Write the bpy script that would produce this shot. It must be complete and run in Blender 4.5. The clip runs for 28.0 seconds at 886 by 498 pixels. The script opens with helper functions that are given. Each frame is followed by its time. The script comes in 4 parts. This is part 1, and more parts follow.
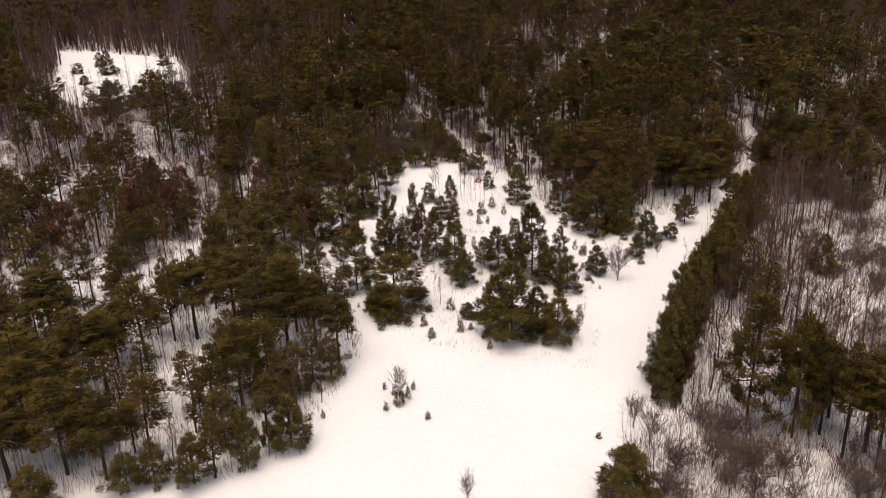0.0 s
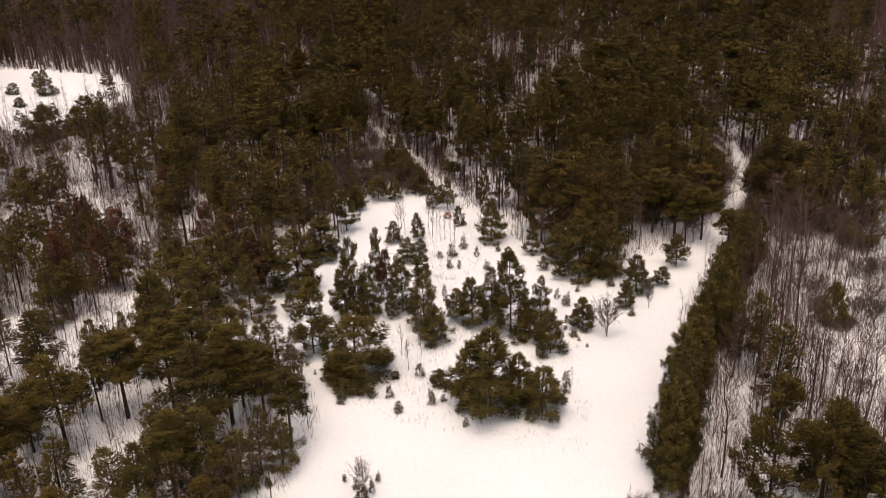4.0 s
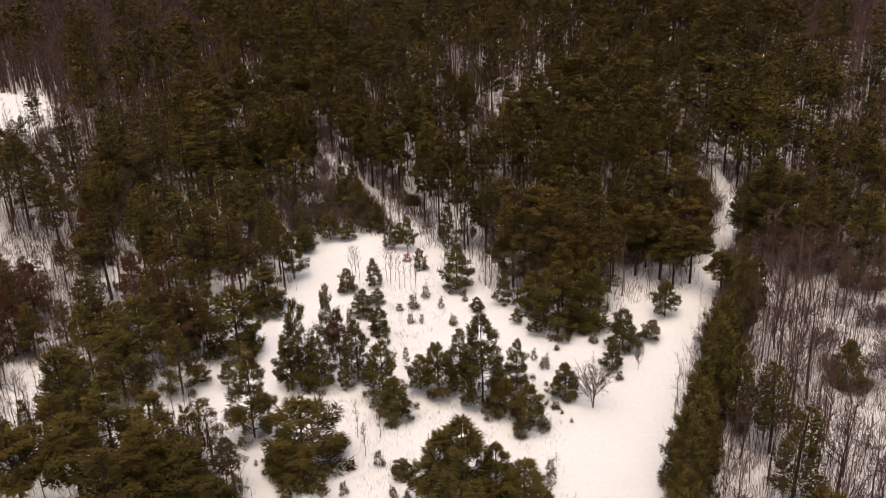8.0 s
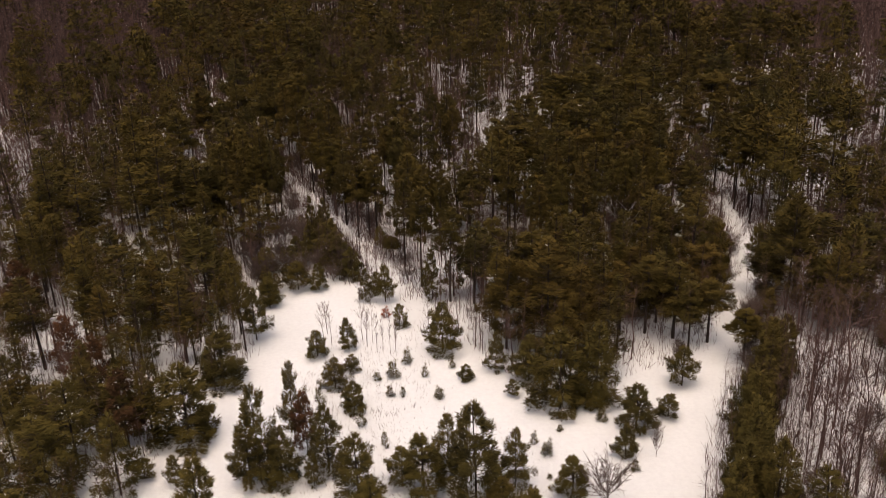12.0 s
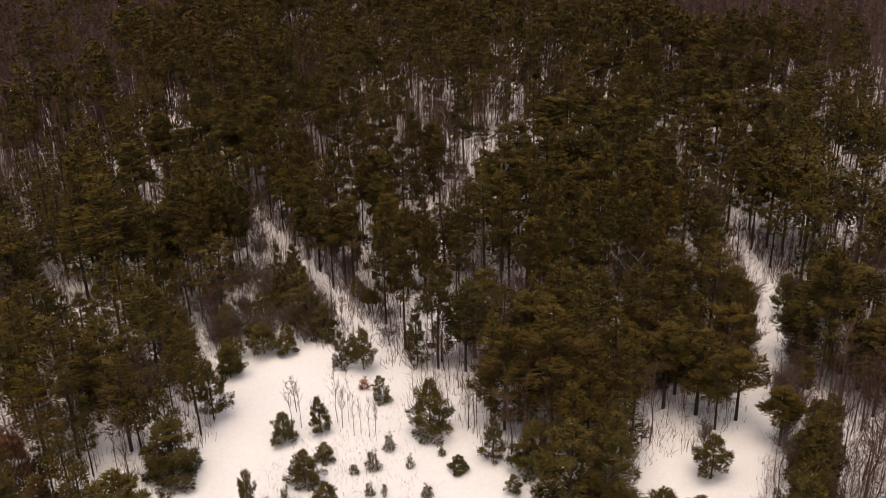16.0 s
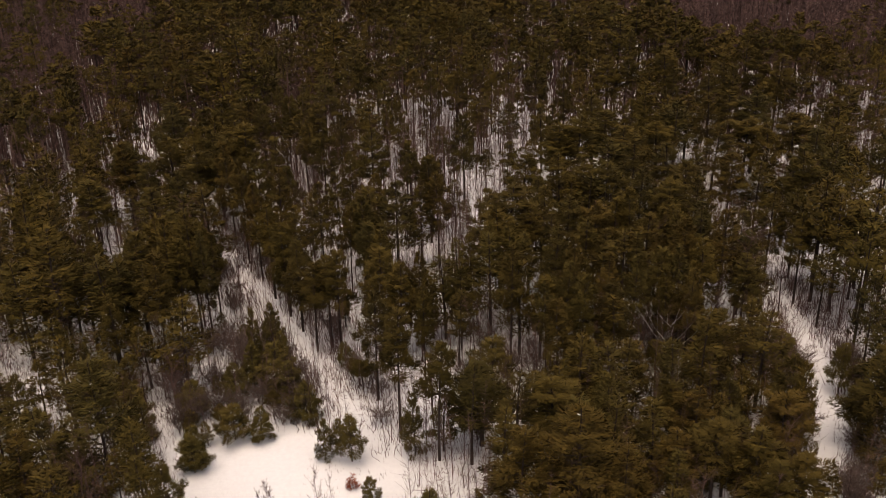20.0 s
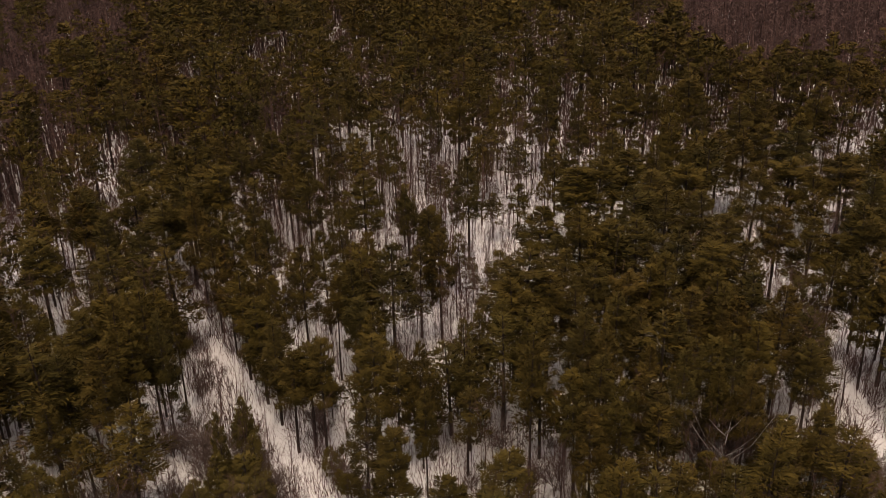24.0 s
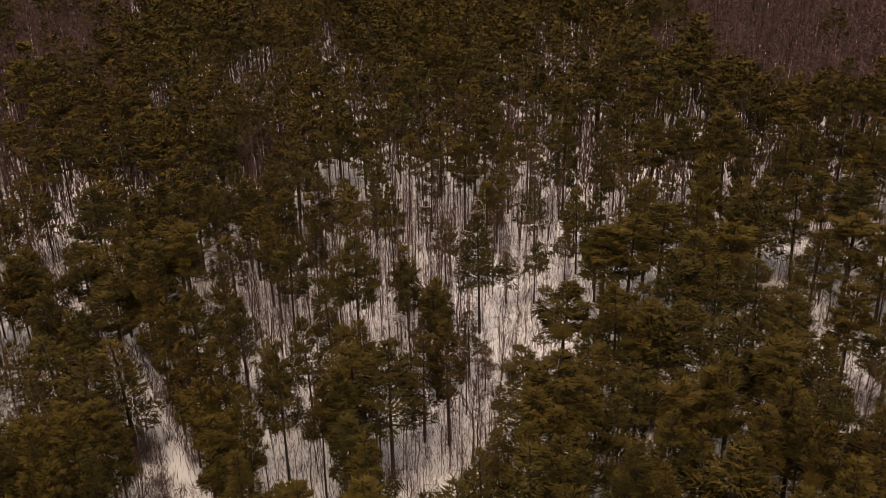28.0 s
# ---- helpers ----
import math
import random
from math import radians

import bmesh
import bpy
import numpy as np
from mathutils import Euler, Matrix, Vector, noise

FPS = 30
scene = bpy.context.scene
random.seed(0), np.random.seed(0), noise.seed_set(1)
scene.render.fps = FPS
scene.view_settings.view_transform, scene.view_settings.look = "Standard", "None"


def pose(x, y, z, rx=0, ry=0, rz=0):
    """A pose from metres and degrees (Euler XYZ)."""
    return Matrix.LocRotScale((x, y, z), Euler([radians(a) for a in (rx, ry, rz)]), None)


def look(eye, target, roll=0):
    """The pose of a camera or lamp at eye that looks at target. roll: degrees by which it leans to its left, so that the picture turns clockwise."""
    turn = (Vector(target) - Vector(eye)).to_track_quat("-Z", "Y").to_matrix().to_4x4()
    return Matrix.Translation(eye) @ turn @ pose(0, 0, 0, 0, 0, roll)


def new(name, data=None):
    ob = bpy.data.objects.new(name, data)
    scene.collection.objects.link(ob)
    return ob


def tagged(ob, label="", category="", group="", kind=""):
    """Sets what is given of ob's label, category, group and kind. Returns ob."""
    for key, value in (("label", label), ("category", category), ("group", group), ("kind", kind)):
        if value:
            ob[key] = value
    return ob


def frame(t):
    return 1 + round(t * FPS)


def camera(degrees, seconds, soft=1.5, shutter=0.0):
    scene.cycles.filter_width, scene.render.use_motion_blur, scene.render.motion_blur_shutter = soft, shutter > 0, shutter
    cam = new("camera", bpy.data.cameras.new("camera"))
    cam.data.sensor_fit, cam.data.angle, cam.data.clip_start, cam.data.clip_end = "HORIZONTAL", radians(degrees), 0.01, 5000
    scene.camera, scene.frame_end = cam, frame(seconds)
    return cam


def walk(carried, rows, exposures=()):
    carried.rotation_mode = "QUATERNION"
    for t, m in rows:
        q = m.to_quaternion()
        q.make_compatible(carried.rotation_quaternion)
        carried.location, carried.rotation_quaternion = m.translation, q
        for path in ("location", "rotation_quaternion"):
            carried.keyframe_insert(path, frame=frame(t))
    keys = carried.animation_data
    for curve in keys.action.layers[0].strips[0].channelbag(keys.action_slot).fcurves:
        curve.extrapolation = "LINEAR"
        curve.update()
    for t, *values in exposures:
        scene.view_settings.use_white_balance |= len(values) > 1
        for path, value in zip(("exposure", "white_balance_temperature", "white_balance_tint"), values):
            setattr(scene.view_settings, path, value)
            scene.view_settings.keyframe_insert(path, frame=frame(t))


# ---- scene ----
cam = camera(49.0, 28.0, soft=0.88)
METRES, EYE, TILT, LEAN, TURN = 159.5, 75.0, 0.0, 0.0, 0.0
ROWS = [
    (0.0, 0.0, 0.0, 0.0, -0.85, -24.5, 1.87),
    (0.5, 0.0003, 0.0152, -0.0003, -1.05, -24.48, 1.87),
    (1.0, 0.0004, 0.0307, -0.0005, -1.43, -24.49, 1.86),
    (1.5, 0.0005, 0.0466, -0.0009, -1.75, -24.48, 1.84),
    (2.0, 0.0006, 0.0627, -0.0013, -1.95, -24.46, 1.82),
    (2.5, 0.0007, 0.079, -0.0018, -2.18, -24.46, 1.8),
    (3.0, 0.0009, 0.0955, -0.0022, -2.46, -24.45, 1.79),
    (3.5, 0.0014, 0.1122, -0.0025, -2.72, -24.45, 1.78),
    (5.5, 0.0035, 0.1791, -0.0051, -3.81, -24.46, 1.78),
    (6.0, 0.0043, 0.1961, -0.006, -4.15, -24.46, 1.76),
    (6.5, 0.005, 0.213, -0.0067, -4.6, -24.47, 1.73),
    (7.0, 0.0059, 0.23, -0.0072, -4.98, -24.48, 1.71),
    (7.5, 0.0066, 0.247, -0.008, -5.39, -24.48, 1.68),
    (8.0, 0.0077, 0.2641, -0.0085, -5.65, -24.49, 1.69),
    (8.5, 0.0089, 0.2813, -0.0092, -5.89, -24.49, 1.67),
    (9.0, 0.01, 0.2984, -0.0098, -6.15, -24.49, 1.67),
    (9.5, 0.011, 0.3157, -0.0104, -6.39, -24.5, 1.65),
    (10.0, 0.0122, 0.3329, -0.0109, -6.52, -24.5, 1.66),
    (10.5, 0.0136, 0.35, -0.0114, -6.6, -24.52, 1.68),
    (11.0, 0.015, 0.3674, -0.0126, -6.73, -24.51, 1.69),
    (11.5, 0.0163, 0.3843, -0.013, -6.84, -24.51, 1.67),
    (12.0, 0.0186, 0.4012, -0.0135, -6.95, -24.52, 1.71),
    (12.5, 0.0197, 0.4185, -0.0141, -7.14, -24.54, 1.69),
    (14.5, 0.0252, 0.4858, -0.0159, -7.88, -24.55, 1.63),
    (15.0, 0.0267, 0.5027, -0.0166, -8.03, -24.54, 1.62),
    (15.5, 0.0282, 0.5195, -0.0169, -8.11, -24.57, 1.61),
    (16.0, 0.0302, 0.5364, -0.0176, -8.16, -24.56, 1.6),
    (16.5, 0.0317, 0.5534, -0.0177, -8.21, -24.58, 1.58),
    (17.0, 0.0332, 0.5704, -0.0184, -8.27, -24.59, 1.58),
    (17.5, 0.035, 0.5876, -0.0189, -8.32, -24.6, 1.58),
    (18.0, 0.0369, 0.6047, -0.0192, -8.37, -24.62, 1.58),
    (18.5, 0.0388, 0.622, -0.0199, -8.41, -24.62, 1.58),
    (19.0, 0.0407, 0.6396, -0.0207, -8.45, -24.61, 1.57),
    (19.5, 0.0424, 0.6576, -0.0209, -8.5, -24.65, 1.57),
    (20.0, 0.0443, 0.6754, -0.0211, -8.53, -24.68, 1.57),
    (20.5, 0.0464, 0.6937, -0.0221, -8.55, -24.67, 1.57),
    (21.0, 0.048, 0.7122, -0.0228, -8.61, -24.67, 1.53),
    (21.5, 0.05, 0.7312, -0.0225, -8.66, -24.69, 1.54),
    (23.5, 0.0575, 0.8084, -0.0229, -8.78, -24.68, 1.46),
    (24.0, 0.0596, 0.828, -0.0225, -8.81, -24.68, 1.46),
    (24.5, 0.0617, 0.848, -0.0229, -8.83, -24.71, 1.46),
    (25.0, 0.0637, 0.8688, -0.0236, -8.87, -24.73, 1.44),
    (25.5, 0.066, 0.8895, -0.0239, -8.89, -24.74, 1.44),
    (26.0, 0.0678, 0.9106, -0.0241, -8.93, -24.77, 1.4),
    (26.5, 0.0698, 0.9319, -0.0245, -8.97, -24.77, 1.37),
    (27.0, 0.0718, 0.9532, -0.0242, -9.01, -24.82, 1.37),
    (27.5, 0.0736, 0.9745, -0.0247, -9.04, -24.82, 1.33),
    (28.0, 0.0761, 0.9961, -0.0254, -9.06, -24.82, 1.32),
]
walk(cam, [(t, pose(0, 0, EYE, TILT, LEAN, TURN) @ pose(METRES * x, METRES * y, METRES * z, 90 + pitch, roll, yaw)) for t, x, y, z, yaw, pitch, roll in ROWS],
     exposures=[(0.0, 0.46, 7500, 17), (10.0, 0.39, 7600, 17), (16.0, 0.33, 7750, 18), (21.0, 0.36, 8000, 19), (28.0, 0.34, 8600, 20)])

# ---------------------------------------------------------------- world, sun
world = bpy.data.worlds.new("overcast_sky")
scene.world = world
world.use_nodes = True
wt = world.node_tree
sky = wt.nodes.new("ShaderNodeTexSky")
sky.sky_type, sky.sun_disc = "NISHITA", False
sky.sun_elevation, sky.sun_rotation = radians(75), radians(198)
sky.air_density, sky.dust_density, sky.ozone_density = 1.0, 6.0, 0.6
wt.nodes["Background"].inputs["Strength"].default_value = 0.11
wt.links.new(sky.outputs["Color"], wt.nodes["Background"].inputs["Color"])
sun = new("sun", bpy.data.lights.new("sun", "SUN"))
sun.data.energy, sun.data.angle, sun.data.color = 0.8, radians(90), (1.0, 0.95, 0.88)
sun.matrix_world = look((-15, -45, 190), (0, 0, 0))

# ---------------------------------------------------------------- materials


def material(name, build, rough=0.8):
    m = bpy.data.materials.new(name)
    m.use_nodes = True
    n, l = m.node_tree.nodes, m.node_tree.links
    bsdf = n["Principled BSDF"]
    bsdf.inputs["Roughness"].default_value = rough
    bsdf.inputs["Specular IOR Level"].default_value = 0.12
    build(n, l, bsdf)
    return m


def noise_node(n, l, scale, detail=4, rough=0.6, coords="Object"):
    co = n.new("ShaderNodeTexCoord")
    t = n.new("ShaderNodeTexNoise")
    t.inputs["Scale"].default_value, t.inputs["Detail"].default_value, t.inputs["Roughness"].default_value = scale, detail, rough
    l.new(co.outputs[coords], t.inputs["Vector"])
    return t.outputs["Fac"]


def ramp(n, l, fac, *stops):
    r = n.new("ShaderNodeValToRGB")
    r.color_ramp.elements.remove(r.color_ramp.elements[1])
    for i, (at, c) in enumerate(stops):
        e = r.color_ramp.elements[0] if i == 0 else r.color_ramp.elements.new(at)
        e.position, e.color = at, (*c, 1)
    l.new(fac, r.inputs["Fac"])
    return r.outputs["Color"]


def sums(n, l, a, b, fa=1.0, fb=1.0):
    """fa * a + fb * b, wrapped into 0..1"""
    x, y, z = n.new("ShaderNodeMath"), n.new("ShaderNodeMath"), n.new("ShaderNodeMath")
    x.operation, y.operation, z.operation = "MULTIPLY", "MULTIPLY_ADD", "FRACT"
    l.new(a, x.inputs[0])
    x.inputs[1].default_value = fa
    l.new(b, y.inputs[0])
    y.inputs[1].default_value = fb
    l.new(x.outputs[0], y.inputs[2])
    l.new(y.outputs[0], z.inputs[0])
    return z.outputs[0]


def tint_of(n, l):
    """one number a tree: the object's own random number plus the one stored with each tree of a joined wood"""
    info, attr = n.new("ShaderNodeObjectInfo"), n.new("ShaderNodeAttribute")
    attr.attribute_name = "tint"
    return sums(n, l, info.outputs["Random"], attr.outputs["Fac"])


def bump(n, l, bsdf, fac, strength, distance):
    b = n.new("ShaderNodeBump")
    b.inputs["Strength"].default_value, b.inputs["Distance"].default_value = strength, distance
    l.new(fac, b.inputs["Height"])
    l.new(b.outputs["Normal"], bsdf.inputs["Normal"])


def mixed(n, l, fac, a, b, kind="MIX"):
    m = n.new("ShaderNodeMix")
    m.data_type, m.blend_type = "RGBA", kind
    if isinstance(fac, float):
        m.inputs[0].default_value = fac
    else:
        l.new(fac, m.inputs[0])
    l.new(a, m.inputs[6])
    l.new(b, m.inputs[7])
    return m.outputs[2]


def snow_look(n, l, bsdf):
    wide, fine = noise_node(n, l, 0.05, 5), noise_node(n, l, 1.6, 8, 0.7)
    a = ramp(n, l, wide, (0.3, (0.76, 0.783, 0.795)), (0.7, (0.82, 0.843, 0.855)))
    b = ramp(n, l, fine, (0.25, (0.86, 0.86, 0.87)), (0.6, (1, 1, 1)))
    l.new(mixed(n, l, 0.6, a, b, "MULTIPLY"), bsdf.inputs["Base Color"])
    bump(n, l, bsdf, fine, 0.35, 0.25)


def branch_snow_look(n, l, bsdf):
    l.new(ramp(n, l, noise_node(n, l, 3.0), (0.3, (0.72, 0.72, 0.73)), (0.7, (0.86, 0.86, 0.86))), bsdf.inputs["Base Color"])


def needles(stops):
    def look_of(n, l, bsdf):
        tree = ramp(n, l, tint_of(n, l), *stops)
        geo = n.new("ShaderNodeNewGeometry")
        tuft = ramp(n, l, geo.outputs["Random Per Island"], (0.0, (0.70, 0.72, 0.72)), (0.5, (0.93, 0.94, 0.94)), (1.0, (1.16, 1.15, 1.06)))
        fine = ramp(n, l, noise_node(n, l, 5.5, 3, 0.7), (0.34, (0.76, 0.76, 0.76)), (0.64, (1.04, 1.03, 1.01)))
        l.new(mixed(n, l, 1.0, mixed(n, l, 1.0, tree, tuft, "MULTIPLY"), fine, "MULTIPLY"), bsdf.inputs["Base Color"])
    return look_of


def bark(dark, light, scale, spread=0.22):
    def look_of(n, l, bsdf):
        fac = noise_node(n, l, scale, 6, 0.7)
        own = ramp(n, l, tint_of(n, l), (0.0, (1 - spread, 0.97 - spread, 0.97 - spread)), (1.0, (1 + spread, 0.97 + spread, 0.97 + spread)))
        l.new(mixed(n, l, 1.0, ramp(n, l, fac, (0.3, dark), (0.7, light)), own, "MULTIPLY"), bsdf.inputs["Base Color"])
        bump(n, l, bsdf, fac, 0.6, 0.05)
    return look_of


SNOW = material("packed_snow", snow_look, 0.7)
BRANCH_SNOW = material("branch_snow", branch_snow_look, 0.8)
PINE = material("pine_needles", needles([(0.0, (0.072, 0.052, 0.013)), (0.2, (0.102, 0.071, 0.015)), (0.4, (0.065, 0.051, 0.013)),
                                         (0.6, (0.109, 0.076, 0.015)), (0.8, (0.080, 0.061, 0.014)), (1.0, (0.101, 0.065, 0.014))]), 0.75)
YOUNG = material("young_pine_needles", needles([(0.0, (0.092, 0.072, 0.020)), (0.5, (0.118, 0.092, 0.024)), (1.0, (0.106, 0.078, 0.020))]), 0.75)
RUST = material("dead_needles", needles([(0.0, (0.30, 0.075, 0.03)), (1.0, (0.36, 0.09, 0.035))]), 0.8)
DULL = material("browned_needles", needles([(0.0, (0.095, 0.050, 0.024)), (1.0, (0.135, 0.056, 0.026))]), 0.8)
PINE_BARK = material("pine_bark", bark((0.020, 0.015, 0.013), (0.055, 0.040, 0.033), 6.0))
TWIG_BARK = material("bare_bark", bark((0.060, 0.038, 0.034), (0.130, 0.083, 0.073), 5.0, 0.5))
STEM = material("dry_stems", bark((0.070, 0.054, 0.048), (0.150, 0.115, 0.100), 4.0))
PALE = material("pale_birch_bark", bark((0.22, 0.20, 0.18), (0.42, 0.39, 0.36), 5.0))
LOG = material("weathered_log", bark((0.10, 0.085, 0.075), (0.22, 0.19, 0.17), 4.0))

# ---------------------------------------------------------------- mesh helpers


class Tris:
    """loose triangles gathered as arrays, one material number each"""

    def __init__(self):
        self.v, self.m = [], []

    def add(self, tri, mat=0):
        self.v.append(np.asarray(tri, np.float32).reshape(-1, 3, 3))
        self.m.append(np.full(len(self.v[-1]), mat, np.int32))

    def done(self):
        return (np.concatenate(self.v), np.concatenate(self.m)) if self.v else (np.zeros((0, 3, 3), np.float32), np.zeros(0, np.int32))


def slivers(p, d, length, width, rng):
    """thin pointed leaves of needles or twigs from points p along directions d"""
    d = d / (np.linalg.norm(d, axis=1, keepdims=True) + 1e-6)
    side = np.cross(d, rng.normal(size=d.shape))
    side /= np.linalg.norm(side, axis=1, keepdims=True) + 1e-6
    w = np.reshape(width, (-1, 1)) * side * 0.5
    return np.stack([p - w, p + w, p + d * np.reshape(length, (-1, 1))], 1)


def crown_normals(tris, rng):
    """shading normals of a crown: outward and up, a little ruffled, and the leaves turned to face that way"""
    mid = tris.mean(1)
    low, high = mid[:, 2].min(), mid[:, 2].max()
    n = mid * np.array([1, 1, 0]) / (np.abs(mid[:, :2]).max() + 1e-6) * 1.1
    n[:, 2] = 0.25 + 0.65 * (mid[:, 2] - low) / (high - low + 1e-6)
    n += rng.normal(size=n.shape) * 0.18
    n /= np.linalg.norm(n, axis=1, keepdims=True)
    face = np.cross(tris[:, 1] - tris[:, 0], tris[:, 2] - tris[:, 0])
    turn = (face * n).sum(1) < 0
    tris = tris.copy()
    tris[turn] = tris[turn][:, [1, 0, 2]]
    return tris, n.astype(np.float32)


def stick(a, b, ra, rb, sides=3):
    a, b = np.asarray(a, float), np.asarray(b, float)
    d = (b - a) / (np.linalg.norm(b - a) + 1e-6)
    s = np.cross(d, (0.31, 0.87, 0.38) if abs(d[2]) > 0.8 else (0, 0, 1.0))
    s /= np.linalg.norm(s)
    t = np.cross(d, s)
    ang = np.arange(sides) * 2 * math.pi / sides
    ring = np.cos(ang)[:, None] * s + np.sin(ang)[:, None] * t
    lo, hi = a + ring * ra, b + ring * rb
    lo2, hi2 = np.roll(lo, -1, 0), np.roll(hi, -1, 0)
    return np.concatenate([np.stack([lo, lo2, hi2], 1), np.stack([lo, hi2, hi], 1)])


def mesh_of(name, tris, mats, mat_ids=None, tint=None, normals=None):
    n = len(tris)
    me = bpy.data.meshes.new(name)
    me.vertices.add(n * 3)
    me.vertices.foreach_set("co", np.ascontiguousarray(tris, np.float32).ravel())
    me.loops.add(n * 3)
    me.loops.foreach_set("vertex_index", np.arange(n * 3, dtype=np.int32))
    me.polygons.add(n)
    me.polygons.foreach_set("loop_start", np.arange(n, dtype=np.int32) * 3)
    for m in mats:
        me.materials.append(m)
    if mat_ids is not None:
        me.polygons.foreach_set("material_index", mat_ids)
    if tint is not None:
        me.attributes.new("tint", "FLOAT", "FACE").data.foreach_set("value", tint)
    me.update(calc_edges=True)
    if normals is not None:
        me.attributes.new("custom_normal", "FLOAT_VECTOR", "POINT").data.foreach_set("vector", np.repeat(normals, 3, 0).ravel())
    return me


# ---------------------------------------------------------------- ground


MOUND = (18.7, 187.0)      # a heap of pushed-up snow


def undulation(x, y):
    mound = 1.5 * math.exp(-((x - MOUND[0]) ** 2 + (y - MOUND[1]) ** 2) / 2.6) if abs(x - MOUND[0]) < 6 and abs(y - MOUND[1]) < 6 else 0
    return mound + 0.25 * noise.noise((x * 0.02, y * 0.02, 3.0)) + 0.06 * noise.noise((x * 0.15, y * 0.15, 7.0))


def snow_sheet():
    near = np.arange(-220, 261, 3.0)
    xs = np.concatenate([-220 - np.geomspace(6, 3780, 22)[::-1], near, 260 + np.geomspace(6, 3740, 22)])
    ys = np.concatenate([60 - np.geomspace(6, 3900, 22)[::-1], np.arange(60, 661, 3.0), 660 + np.geomspace(6, 3900, 22)])
    verts = [(x, y, undulation(x, y)) for y in ys for x in xs]
    w = len(xs)
    faces = [(j * w + i, j * w + i + 1, (j + 1) * w + i + 1, (j + 1) * w + i) for j in range(len(ys) - 1) for i in range(w - 1)]
    me = bpy.data.meshes.new("ground")
    me.from_pydata(verts, [], faces)
    me.polygons.foreach_set("use_smooth", [True] * len(faces))
    me.materials.append(SNOW)
    return tagged(new("ground", me), "snow-covered ground of a clearing, trails and woodland floor", "snow ground", kind="structure")


snow_sheet()

# ---------------------------------------------------------------- trees: how each kind is built


def profile(u, kind):
    if kind == "forest":        # tall trunk, rounded cone of a crown
        return (1 - u ** 1.55) ** 0.8 * (0.6 + 0.4 * min(1, u / 0.22))
    if kind == "open":          # branches to the ground, egg shaped
        return (1 - u ** 1.7) ** 0.85 * (0.75 + 0.25 * min(1, u / 0.15))
    return (1 - u) ** 0.8 * (0.6 + 0.4 * min(1, u / 0.2))


